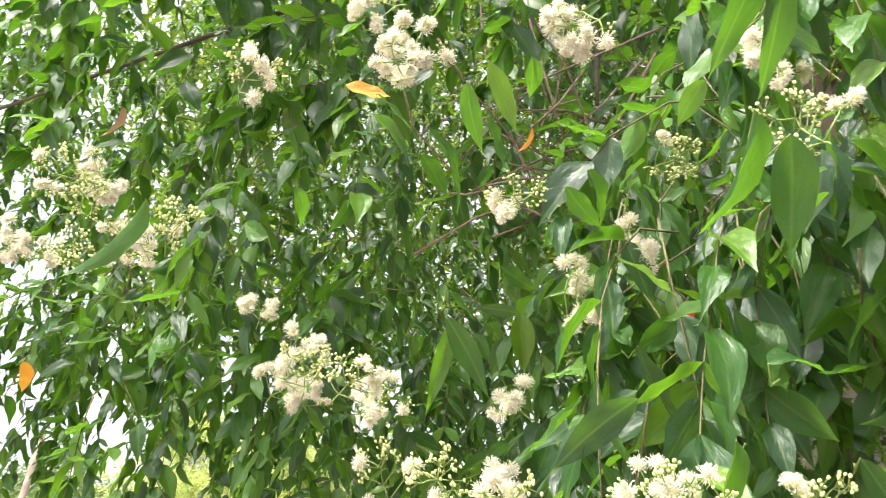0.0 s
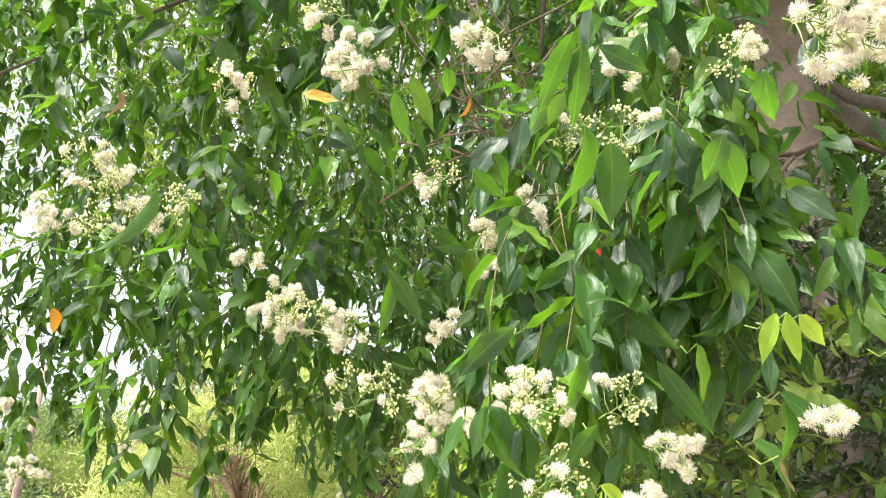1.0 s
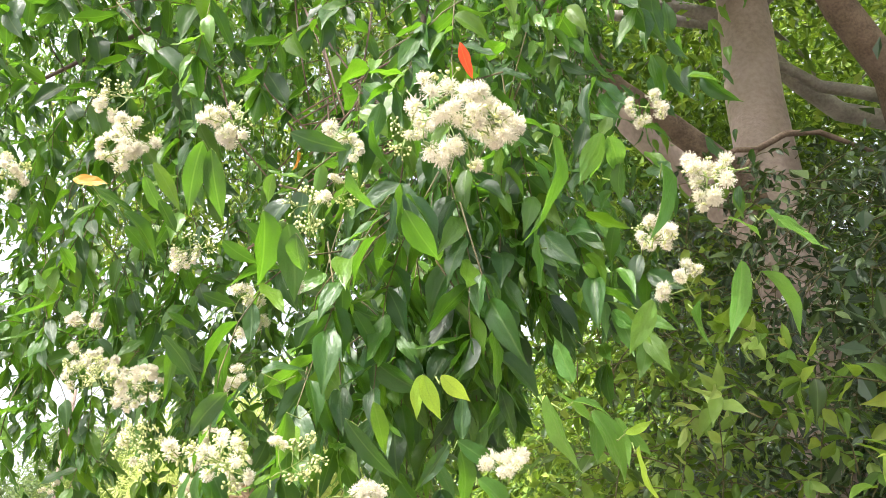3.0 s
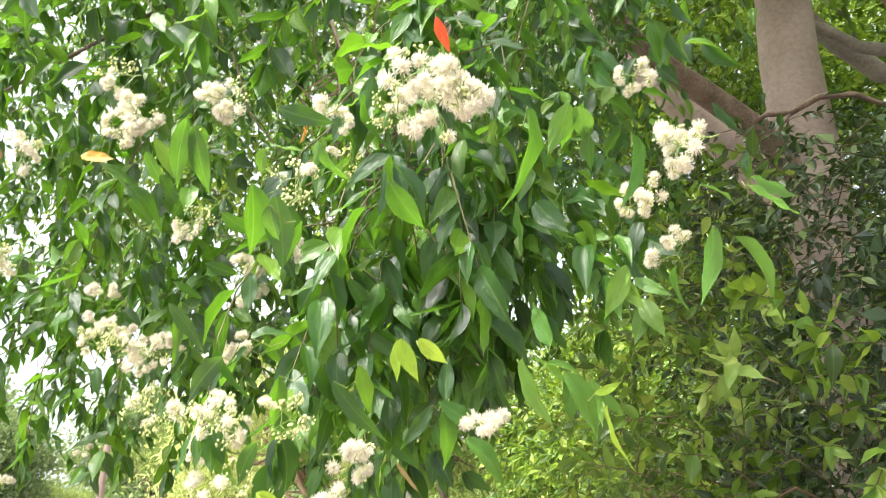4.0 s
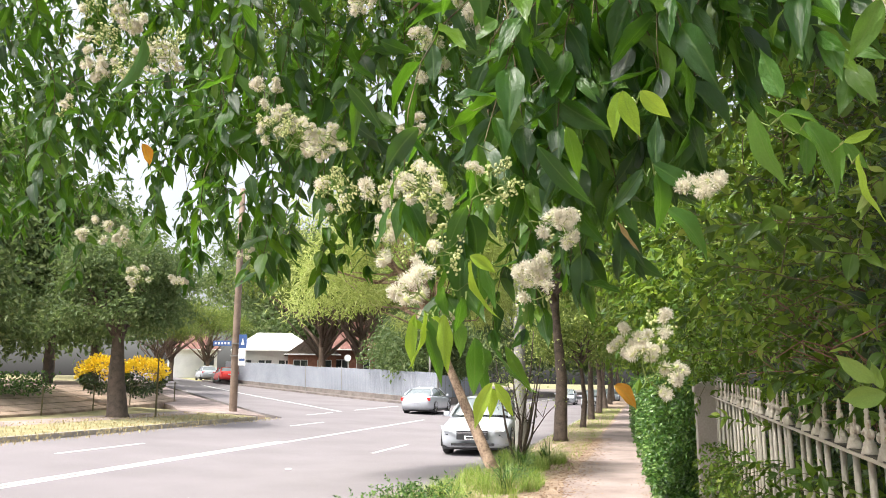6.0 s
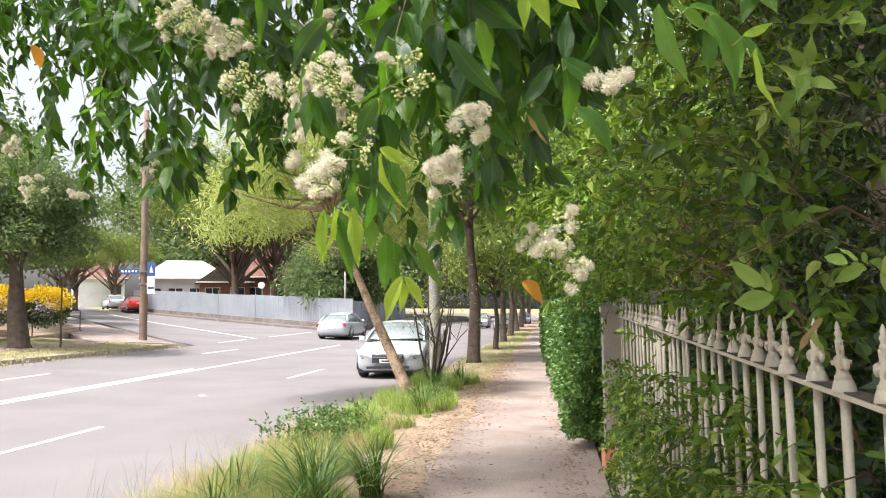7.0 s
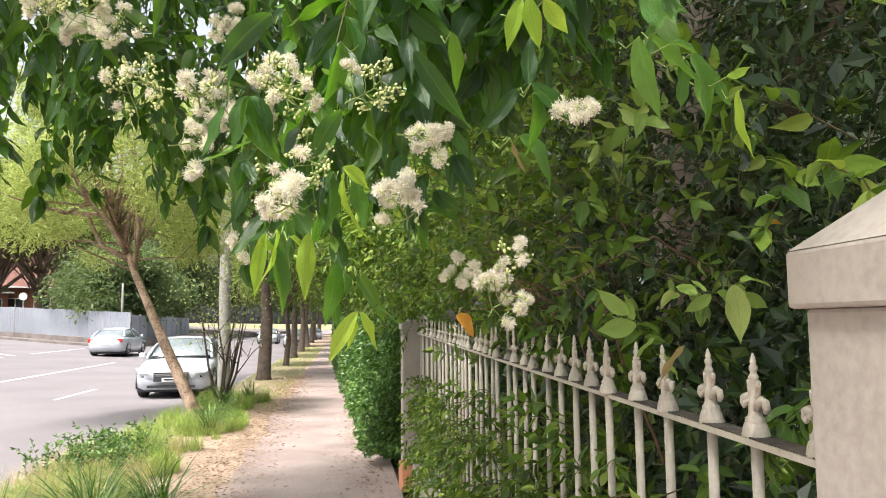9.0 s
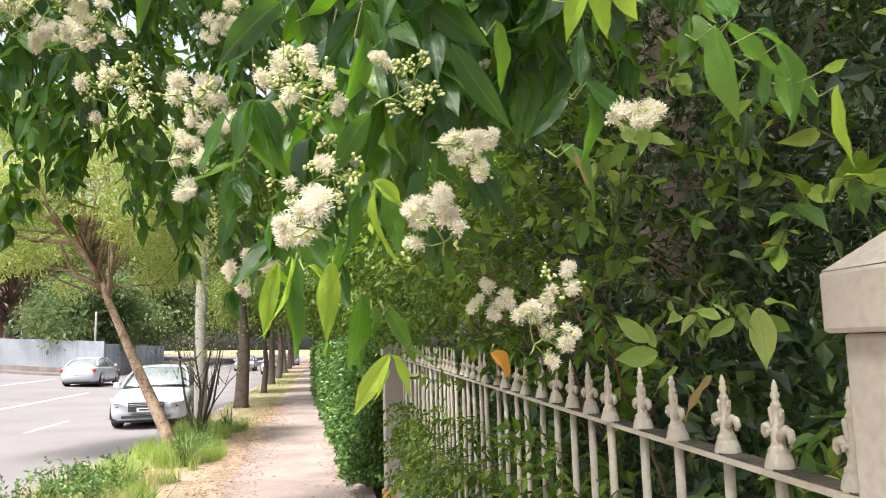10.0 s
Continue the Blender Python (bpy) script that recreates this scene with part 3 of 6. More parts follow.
for x, y, turn, size in ((-33, 41, 90, 1.1), (-24, 22, 200, 0.8), (-40, 50, 20, 1.2), (-30, 30, 140, 1.3), (-46, 95, 60, 2.0), (-38, 101, 10, 2.0), (-56, 104, 200, 2.2)):
    repeat(gum_tree, x, y, turn, size)
fill_tree = place(clumps_tree("dense_tree", "dense dark tree behind the grey fence", 7.0, 3.8, 0.25, LEAF_GUM, BARK_DARK, 17, 0.3, 8000, 0.05), -17.5, 61)
for x, y, turn, size in ((-20.0, 65, 60, 1.0), (-21, 76, 120, 1.2), (-21.5, 92, 200, 1.4), (-13, 110, 20, 2.0), (-4, 140, 50, 2.2), (4, 130, 80, 2.0)):
    repeat(fill_tree, x, y, turn, size)
leaning_tree = place(clumps_tree("leaning_tree", "small olive-leaved tree with a leaning peeling tan trunk on the verge", 6.2, 2.2, 0.105, LEAF_OLIVE, BARK_TAN, 19, 0.115, 16000, 0.36, lean=(-1.65, 0.3), clumps=120, puff=0.125, narrow=0.2, lift=0.1), -2.1, 14.35)


# ---- hedge, shrubs and the overhanging tree ----
def bush(name, label, box, n, size, material, seed, rays=None, length=0.35, droop=0.1, up=0.3, step=0.035, parts_name="foliage", shape=None, category="shrub", hang=0.3):
    """Leafy shoots that fill a box from its heart outwards."""
    rng = np.random.default_rng(seed)
    x0, x1, y0, y1, z0, z1 = box
    sp = Spray()
    for k in range(n):
        p = np.array([rng.uniform(x0, x1), rng.uniform(y0, y1), rng.uniform(z0, z1)])
        if shape is not None and not shape(p):
            continue
        d = rng.normal(0, 1, 3) * [1, 1, 0.6] + np.array(rays if rays is not None else (0, 0, 0)) + np.array([0, 0, up])
        sp.grow(p, d, length * rng.uniform(0.6, 1.3), rng, size, step, droop, hang=hang, loose=0.5)
    ob = thing(name, label, category)
    part("stem_work", sp.twig_mesh("stem_work", TWIG, 4), ob, kind="stuff")
    part(parts_name, leaves_mesh(parts_name, *sp.arrays(), material, rng, name in ("young_shrub", "fence_creeper", "fence_shrub"), 1.0 if name == "fence_creeper" else 1.12), ob, kind="stuff")
    return ob


bush("fence_shrub", "glossy green shrub pushing through the iron fence", (1.56, 2.4, 1.5, 8.2, 0.1, 2.35), 430, 0.074, LEAF_SHRUB, 21, (-0.7, -0.2, 0), 0.35, 0.15)
bush("fence_shrub", "leafy green shrub leaning over the fence towards the path", (1.22, 1.75, 2.1, 6.4, 1.74, 2.6), 230, 0.062, LEAF_SHRUB, 34, (-0.7, -0.4, 0.15), 0.30, 0.08)
bush("fence_shrub", "green foliage tumbling over the far pier and the hedge", (0.95, 1.9, 7.6, 11.0, 1.62, 2.45), 330, 0.068, LEAF_SHRUB, 35, (-0.4, -0.5, 0.0), 0.32, 0.2)
bush("young_shrub", "pale young shoots of the garden shrub over the fence", (1.36, 1.8, 1.55, 3.4, 1.62, 2.3), 24, 0.068, LEAF_YOUNG, 27, (-0.6, -0.5, 0.1), 0.22, 0.25)
bush("fence_shrub", "leafy bright green shoots close behind the pickets", (1.56, 1.8, 1.55, 7.0, 0.2, 1.15), 260, 0.064, LEAF_SHRUB, 29, (-0.5, -0.3, 0), 0.22, 0.2)
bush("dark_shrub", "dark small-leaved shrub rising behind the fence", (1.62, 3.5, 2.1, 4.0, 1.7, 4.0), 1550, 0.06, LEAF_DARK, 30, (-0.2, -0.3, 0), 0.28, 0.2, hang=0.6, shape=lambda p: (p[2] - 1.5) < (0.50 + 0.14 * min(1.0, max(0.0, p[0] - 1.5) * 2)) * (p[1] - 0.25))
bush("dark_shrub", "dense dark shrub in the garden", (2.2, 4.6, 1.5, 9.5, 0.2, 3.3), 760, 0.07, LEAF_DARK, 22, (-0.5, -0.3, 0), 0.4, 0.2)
bush("fence_creeper", "yellow-green shoots reaching out between the near pickets", (1.42, 1.58, 1.75, 4.2, 0.5, 1.34), 95, 0.060, LEAF_SHRUB, 38, (-0.7, -0.4, 0.1), 0.22, 0.15)
bush("fence_creeper", "leafy shoots hanging through the iron pickets", (1.34, 1.58, 2.3, 8.0, 0.15, 1.16), 760, 0.052, LEAF_SHRUB, 25, (-0.9, -0.3, 0), 0.28, 0.25)


sb = thing("garden_shrub_branches", "thin red-brown branches of the garden shrub over the fence", "shrub")
srng = np.random.default_rng(41)
for k in range(16):
    y0 = srng.uniform(2.5, 5.6)
    a = np.array([srng.uniform(1.75, 2.1), y0, srng.uniform(0.9, 1.8)])
    b = np.array([srng.uniform(1.22, 1.5), y0 + srng.uniform(-0.6, 0.3), srng.uniform(1.6, 2.25)])
    pts = [a + (b - a) * f + np.array([0, 0, 0.16 * math.sin(3.1 * f)]) + srng.normal(0, 0.02, 3) for f in (0, 0.2, 0.4, 0.6, 0.8, 1.0)]
    limb = part("branch", Pile().add(*tube(pts, [0.0055, 0.005, 0.0044, 0.0036, 0.0028, 0.0016], 7)).mesh("branch", BARK_RED, True), sb)
    for j in (2, 3, 4):
        tip = pts[j] + srng.normal(0, 0.12, 3) + np.array([-0.08, -0.12, 0.03])
        part("twig", Pile().add(*tube([pts[j], (pts[j] + tip) / 2 + srng.normal(0, 0.015, 3), tip], [0.0022, 0.0018, 0.0010], 5)).mesh("twig", BARK_RED, True), limb)


def leaf_mass(name, label, category, box, n, size, material, seed, shell=0.0, lumps=0.0, out=(0, 0, 0), shear=0.0):
    """A thick mass of small leaves in a box, denser towards its faces."""
    rng = np.random.default_rng(seed)
    lo, hi = np.array(box[0::2], float), np.array(box[1::2], float)
    q = rng.random((n, 3))
    if shell:
        ax = rng.integers(0, 3, n)
        f = np.abs(rng.normal(0, shell, n))
        pick = rng.random(n) < 0.75
        side = rng.random(n) < 0.5
        for k in range(3):
            mk = pick & (ax == k)
            q[mk, k] = np.where(side[mk], f[mk], 1 - f[mk])
    p = lo + np.clip(q, -0.05, 1.05) * (hi - lo)
    if lumps:
        p += lumps * np.stack([np.sin(5.1 * p[:, 1] + 3 * p[:, 2]), np.sin(4.3 * p[:, 2] + 2 * p[:, 1]), np.sin(3.7 * p[:, 1] + 4.1 * p[:, 0])], 1)
    p[:, 0] += shear * (p[:, 1] - lo[1])
    s = size * rng.uniform(0.6, 1.3, n)
    ob = thing(name, label, category)
    for k in range(9):
        y = rng.uniform(lo[1] + 0.2, hi[1] - 0.2)
        x = rng.uniform(lo[0] + 0.2, hi[0] - 0.2) + shear * (y - lo[1])
        h = (hi[2] - lo[2]) * rng.uniform(0.7, 0.95)
        part("stem", Pile().add(*tube([(x, y, lo[2] - 0.05), (x + rng.normal(0, 0.06), y + rng.normal(0, 0.06), lo[2] + h * 0.5), (x + rng.normal(0, 0.15), y + rng.normal(0, 0.15), lo[2] + h)], [0.022, 0.016, 0.006], 6)).mesh("stem", BARK_DARK, True), ob)
    part("foliage", kites_mesh("foliage", p, rng.normal(0, 0.8, (n, 3)) + np.array(out), rng.normal(0, 0.7, (n, 3)) + [-0.2, -0.2, 0.7], s, s * 0.5, material), ob, kind="stuff")
    return ob


leaf_mass("clipped_hedge", "clipped bright green hedge beside the footpath", "hedge", (0.92, 1.62, 9.3, 16.0, 0.06, 1.66), 52000, 0.066, LEAF_HEDGE, 23, 0.10, 0.11, (-0.5, -0.5, -0.15), -0.057)
leaf_mass("clipped_hedge", "leafy green hedge further along the footpath", "hedge", (0.54, 1.5, 16.0, 33.0, 0.0, 1.75), 30000, 0.10, LEAF_HEDGE, 33, 0.10, 0.12, (-0.5, -0.5, -0.1), -0.057)
# leaves coloured near black so that the gaps behind the fence read as shade
leaf_mass("garden_thicket", "low foliage close behind the iron pickets, coloured dark for shade", "shrub", (1.78, 2.4, 1.75, 8.0, 0.0, 1.7), 16000, 0.075, LEAF_DARK, 36, 0.0, 0.12)
leaf_mass("garden_thicket", "tangled thicket behind the fence shrub, coloured dark for shade", "shrub", (1.9, 4.2, 1.5, 10.0, 0.0, 2.7), 22000, 0.075, LEAF_DARK, 24, 0.0, 0.2)
leaf_mass("garden_thicket", "tall dark foliage at the back of the garden", "shrub", (4.6, 7.0, 0.5, 12.0, 0.0, 5.0), 8000, 0.10, LEAF_SHRUB, 26, 0.0, 0.3)
leaf_mass("garden_thicket", "pale green crown of garden foliage beyond the stems", "shrub", (1.6, 9.0, 7.0, 9.6, 4.4, 10.5), 52000, 0.12, LEAF_SHRUB, 28, 0.0, 0.4)


# ---- iron fence with fleur-de-lis heads between two rendered piers ----
SP = 0.180
FENCE_AT = pose(1.478, 1.508, 0, 0, 0, 0.83)


def finial_mesh():
    """A cast head: ringed bell, two drooping scrolls, two upright prongs and a knobbed spike."""
    pile = Pile()
    pile.add(*lathe([(0.0320, 0.0), (0.0325, 0.006), (0.0300, 0.018), (0.0255, 0.032), (0.0225, 0.036), (0.0240, 0.039), (0.0222, 0.042), (0.0232, 0.045), (0.0180, 0.049), (0.0150, 0.058), (0.0150, 0.070), (0.0175, 0.080), (0.0165, 0.090),
                     (0.0085, 0.098), (0.0080, 0.128), (0.0105, 0.134), (0.0120, 0.140), (0.0085, 0.146), (0.0070, 0.152), (0.0102, 0.158), (0.0098, 0.164), (0.0060, 0.171), (0.0080, 0.176), (0.0055, 0.183), (0.0040, 0.190), (0.0012, 0.196)], 12))
    for c in (1, -1):
        pts = [(0, 0.010 * c, 0.066), (0, 0.020 * c, 0.082), (0, 0.039 * c, 0.092), (0, 0.054 * c, 0.087), (0, 0.059 * c, 0.073), (0, 0.052 * c, 0.063)]
        pile.add(*tube(pts, [0.010, 0.0105, 0.0095, 0.0095, 0.0085, 0.005], 8))
        pts = [(0, 0.010 * c, 0.084), (0, 0.0185 * c, 0.100), (0, 0.0215 * c, 0.118), (0, 0.0245 * c, 0.131), (0, 0.0285 * c, 0.124)]
        pile.add(*tube(pts, [0.007, 0.0065, 0.0068, 0.006, 0.003], 7))
        pts = [(0.006 * c, 0, 0.070), (0.016 * c, 0, 0.086), (0.022 * c, 0, 0.084), (0.022 * c, 0, 0.075)]
        pile.add(*tube(pts, [0.007, 0.0075, 0.007, 0.004], 7))
    return pile.mesh("finial", IRON, True)


def rail_z(y):
    return 1.43 + 0.016 * y


fence = thing("iron_fence", "old cream-painted cast iron fence with fleur-de-lis heads", "fence")
V = []
for y in (-0.30, 6.85):
    for dx, dz in ((-0.023, -0.010), (0.023, -0.010), (0.023, 0.0), (-0.023, 0.0)):
        V.append((dx, y, rail_z(y) + dz))
part("top_rail", mesh_of("top_rail", V, [(0, 1, 5, 4), (1, 2, 6, 5), (2, 3, 7, 6), (3, 0, 4, 7), (3, 2, 1, 0), (4, 5, 6, 7)], IRON), fence)
V = [(dx, y, rail_z(y) + 0.003) for y in (-0.29, 6.84) for dx in (-0.019, 0.0225)]
part("rail_face", mesh_of("rail_face", V + [(x, y, z - 0.0025) for x, y, z in V], [(0, 1, 3, 2), (4, 6, 7, 5), (0, 4, 5, 1), (2, 3, 7, 6), (0, 2, 6, 4), (1, 5, 7, 3)], RAIL_TOP), fence, "dark weathered rail top")
part("bottom_rail", bevel_box("bottom_rail", -0.02, 0.02, -0.30, 6.85, 0.34, 0.36, IRON, 0.002), fence)
FIN = finial_mesh()
PICK = Pile().add(*tube([(0, 0, 0.25), (0, 0, 0.6), (0, 0, 1.0), (0, 0, 1.425)], 0.0098, 10)).mesh("picket", IRON, True)
y = -SP
while y < 6.80:
    p = part("picket", PICK, fence)
    p.matrix_basis = pose(0, y, rail_z(y) - 1.43, RNG.normal(0, 0.3), RNG.normal(0, 0.3), 0)
    f = part("finial", FIN, p)
    f.matrix_basis = pose(0, 0, 1.43, RNG.normal(0, 1.5), RNG.normal(0, 1.5), RNG.normal(0, 5)) @ Matrix.Scale(0.72, 4)
    y += SP
fence.matrix_basis = FENCE_AT
plinth = thing("fence_plinth", "low rendered base under the iron fence", "wall", bevel_box("fence_plinth", -0.10, 0.14, -0.35, 6.85, -0.1, 0.27, CREAM, 0.01))
plinth.matrix_basis = FENCE_AT


def pier(x, y, label, w, top, cap, peak):
    ob = thing("gate_pier", label, "gate pier")
    part("shaft", bevel_box("shaft", -w / 2, w / 2, 0, w, -0.1, top - cap, CREAM, 0.006), ob)
    o = 0.016
    part("cap", bevel_box("cap", -w / 2 - o, w / 2 + o, -o, w + o, top - cap, top, CREAM, 0.006), ob)
    a, b = -w / 2 - o + 0.003, w / 2 + o - 0.003
    part("peak", mesh_of("peak", [(a, -o + 0.003, top), (b, -o + 0.003, top), (b, w + o - 0.003, top), (a, w + o - 0.003, top), (a * 0.12, w * 0.44, top + peak), (b * 0.12, w * 0.44, top + peak), (b * 0.12, w * 0.56, top + peak), (a * 0.12, w * 0.56, top + peak)],
         [(0, 1, 5, 4), (1, 2, 6, 5), (2, 3, 7, 6), (3, 0, 4, 7), (4, 5, 6, 7)], CREAM), ob)
    ob.matrix_basis = pose(x, y, 0, 0, 0, 0.83)
    return ob


pier(1.386 + 0.016 + 0.22, 1.226 - 0.44 - 0.016, "cream rendered pier with a chamfered cap", 0.44, 1.716, 0.076, 0.17)
pier(1.40, 8.38, "weathered cream pier at the fence's far end", 0.38, 1.63, 0.06, 0.10)


# ---- road markings and side street ----
def band(name, pts, width, lift, material, label, kind="structure"):
    """A painted line or narrow slab that follows the ground along points."""
    V, F = [], []
    P = [np.array(p, float) for p in pts]
    for i, p in enumerate(P):
        d = unit(P[min(i + 1, len(P) - 1)] - P[max(i - 1, 0)])
        s = np.array([-d[1], d[0]]) * width / 2
        for q in (p + s, p - s):
            V.append((q[0], q[1], float(rise(q[0], q[1])) + lift))
    for i in range(len(P) - 1):
        F.append((2 * i, 2 * i + 1, 2 * i + 3, 2 * i + 2))
    return thing(name, label, "", mesh_of(name, V, F, material), kind=kind)


def along(u, y0, y1, n=20):
    return [(u - 0.03 * y, y) for y in np.linspace(y0, y1, n)]


band("center_line", along(-9.38, -5, 37.5), 0.13, -0.114, LINE, "white double centre line")
band("center_line", along(-9.60, -5, 22), 0.13, -0.114, LINE, "white double centre line")
band("center_line", along(-9.45, 60, 160), 0.14, -0.114, LINE, "white centre line further on")
for y0 in (-0.5, 8.3, 20.2, 32.0):
    band("lane_dash", along(-6.03, y0, y0 + 3.2, 4), 0.11, -0.114, LINE, "short white lane dash")
for y0 in (4.0, 15.4, 27.8):
    band("lane_dash", along(-12.0, y0, y0 + 3.3, 4), 0.11, -0.114, LINE, "short white lane dash")


def sheet(name, A, B, n, lift, material, label, depth=0.25, m=10):
    """Ground between two polylines that have as many points, laid on the rise."""
    A, B = np.array(A, float), np.array(B, float)
    t = np.linspace(0, len(A) - 1, n + 1)
    ia = lambda Q: np.stack([np.interp(t, np.arange(len(Q)), Q[:, k]) for k in (0, 1)], 1)
    a, b = ia(A), ia(B)
    V = []
    for i in range(n + 1):
        for j in range(m + 1):
            p = a[i] + (b[i] - a[i]) * j / m
            V.append((p[0], p[1], float(rise(p[0], p[1])) + lift))
    w = m + 1
    F = [(i * w + j, i * w + j + 1, (i + 1) * w + j + 1, (i + 1) * w + j) for i in range(n) for j in range(m)]
    edge = list(range(w)) + [i * w + m for i in range(1, n + 1)] + [n * w + j for j in range(m - 1, -1, -1)] + [i * w for i in range(n - 1, 0, -1)]
    k0 = len(V)
    V += [(V[i][0], V[i][1], V[i][2] - depth) for i in edge]
    for k in range(len(edge)):
        q = (k + 1) % len(edge)
        F.append((edge[k], edge[q], k0 + q, k0 + k))
    return thing(name, label, "", mesh_of(name, V, F, material), kind="structure")


sheet("side_street", [(-14.9, 31.6), (-17.5, 34.0), (-24, 41), (-50, 69), (-80, 100)], [(-15.9, 53.6), (-19, 54.6), (-27, 60.0), (-46, 73.5), (-78, 104)], 24, -0.118, ASPHALT, "asphalt side street climbing away")
sheet("side_footpath", [(-15.4, 55.6), (-19.0, 56.5), (-27, 61.5), (-46, 75)], [(-15.9, 53.6), (-19, 54.6), (-27, 60.0), (-46, 73.5)], 12, 0.03, BANK_SHADED, "raised footpath below the grey fence", 0.3, 2)
sheet("fence_bank", [(-12, 200), (-22, 150), (-40, 140), (-70, 130)], [(-14.9, 55.0), (-19.0, 56.5), (-27, 61.5), (-46, 75)], 12, 0.35, BANK_SHADED, "raised ground behind the footpath", 0.6, 10)
sheet("corner_pavement", [(-15.2, 30.2), (-17.4, 32.5), (-24, 39.5), (-50, 67.5)], [(-18.5, 29.0), (-20.5, 31.5), (-26.5, 37.5), (-53, 65.5)], 12, 0.03, CONCRETE, "pale concrete path round the street corner", 0.3, 3)
band("side_line", [(-15.7, 39.3), (-20, 43.6), (-25, 48.4), (-29, 52.3), (-40, 64)], 0.22, -0.112, LINE, "white line along the side street")
band("stop_dash", [(-15.4, 34.5), (-15.6, 38)], 0.12, -0.112, LINE, "short white dash at the corner")
band("stop_dash", [(-15.8, 41.5), (-16.2, 50)], 0.12, -0.112, LINE, "white give-way line at the corner")
band("far_path", along(-17.0, -20, 29, 24), 1.3, 0.024, CONCRETE, "narrow path on the far verge")

# yard behind the corner: a bank that climbs from the wire fence
YV, YF = [], []
for i, (x, y) in enumerate([(-17.5, 6), (-18.6, 16), (-19.4, 23), (-21.3, 31), (-22.9, 35.3)]):
    for j, (dx, dz) in enumerate([(0, -0.2), (-0.05, 0.10), (-1.5, 0.55), (-3.0, 0.95), (-12, 1.2), (-30, 1.2)]):
        YV.append((x + dx, y + dx * -0.15, float(rise(x, y)) + dz))
for i in range(4):
    for j in range(5):
        YF.append((i * 6 + j, (i + 1) * 6 + j, (i + 1) * 6 + j + 1, i * 6 + j + 1))
YF.append(tuple(24 + j for j in range(6)))
thing("yard_bank", "dry sloping lawn behind a low wire fence", "ground", mesh_of("yard_bank", YV, YF, SOIL), kind="structure")


# ---- fences ----
def corrugated(a, b, height, n):
    """Sheets of pressed metal between two ground points, with posts and a rail."""
    a, b = np.array(a, float), np.array(b, float)
    ob = thing("corrugated_fence", "tall pale grey corrugated metal fence", "fence")
    d = (b - a) / n
    L = np.linalg.norm(d[:2])
    ux = d[:2] / L
    nx = np.array([-ux[1], ux[0]])
    for k in range(n):
        V, F = [], []
        m = int(L / 0.10)
        top = RNG.normal(0, 0.025)
        for i in range(m + 1):
            f = i / m
            o = 0.022 * (1 if i % 2 else -1)
            p = a + d * (k + f)
            q = p[:2] + nx * o
            V += [(q[0], q[1], p[2] + RNG.normal(0, 0.004)), (q[0], q[1], p[2] + height + top), (q[0] + nx[0] * 0.004, q[1] + nx[1] * 0.004, p[2] + height + top), (q[0] + nx[0] * 0.004, q[1] + nx[1] * 0.004, p[2])]
            if i:
                c = 4 * i
                F += [(c - 4, c, c + 1, c - 3), (c - 3, c + 1, c + 2, c - 2), (c - 2, c + 2, c + 3, c - 1)]
        part("panel", mesh_of("panel", V, F, ZINC), ob)
        p = a + d * k
        part("post", Pile().box(p[0] - 0.04, p[0] + 0.04, p[1] - 0.04 + 0.08, p[1] + 0.12, p[2] - 0.4, p[2] + height + 0.06).mesh("post", POLE_GREY), ob)
    return ob


corrugated((-15.0, 55.2, 0.72), (-27.2, 62.0, 1.42), 1.85, 6)
corrugated((-27.2, 62.0, 1.42), (-43, 73.0, 2.35), 1.85, 8)
corrugated((-15.0, 55.4, 0.68), (-17.4, 84.0, 0.75), 1.75, 10)

wire = thing("wire_fence", "low rusty wire mesh fence on thin posts", "fence")
WP = [(-18.0, 10), (-18.35, 14), (-18.6, 16.8), (-19.0, 19.6), (-19.35, 22.4), (-20.1, 25.8), (-20.9, 29.0), (-21.7, 31.9), (-22.8, 34.9)]
for i, (x, y) in enumerate(WP):
    z = float(rise(x, y))
    part("post", Pile().add(*tube([(x, y, z - 0.2), (x, y, z + 0.5), (x, y, z + 1.0)], 0.025, 6)).mesh("post", TWIG), wire)
    if i:
        px, py = WP[i - 1]
        pz = float(rise(px, py))
        for h in (0.22, 0.42, 0.62, 0.80, 0.95):
            part("wire", Pile().add(*tube([(px, py, pz + h), ((x + px) / 2, (y + py) / 2, (z + pz) / 2 + h - 0.01), (x, y, z + h)], 0.008, 4)).mesh("wire", TWIG), wire)


# ---- poles, signs, cables ----
def pole(name, x, y, height, r, material, label, lean=0.0, category="pole"):
    z = float(rise(x, y))
    ob = thing(name, label, category)
    pts = [(lean * f * height, 0, f * height) for f in (-0.03, 0.0, 0.3, 0.6, 1.0)]
    part("shaft", Pile().add(*tube(pts, [r * 1.05, r, r * 0.95, r * 0.85, r * 0.7], 14)).mesh("shaft", material, True), ob)
    ob.matrix_basis = pose(x, y, z)
    return ob


power = pole("power_pole", -17.3, 31.2, 10.0, 0.17, POLE_WOOD, "tall brown timber power pole on the street corner")
sgn = thing("street_sign", "blue street-name plates fixed to the power pole", "sign")
for n, (x0, x1, z0, z1, m) in (("name_plate", (-0.95, -0.16, 2.85, 3.08, SIGN_BLUE)), ("blue_panel", (0.16, 0.50, 2.75, 3.35, SIGN_BLUE)), ("white_panel", (0.16, 0.48, 2.0, 2.72, SIGN_WHITE))):
    p = part(n, bevel_box(n, x0, x1, -0.20, -0.18, z0, z1, m, 0.004), sgn)
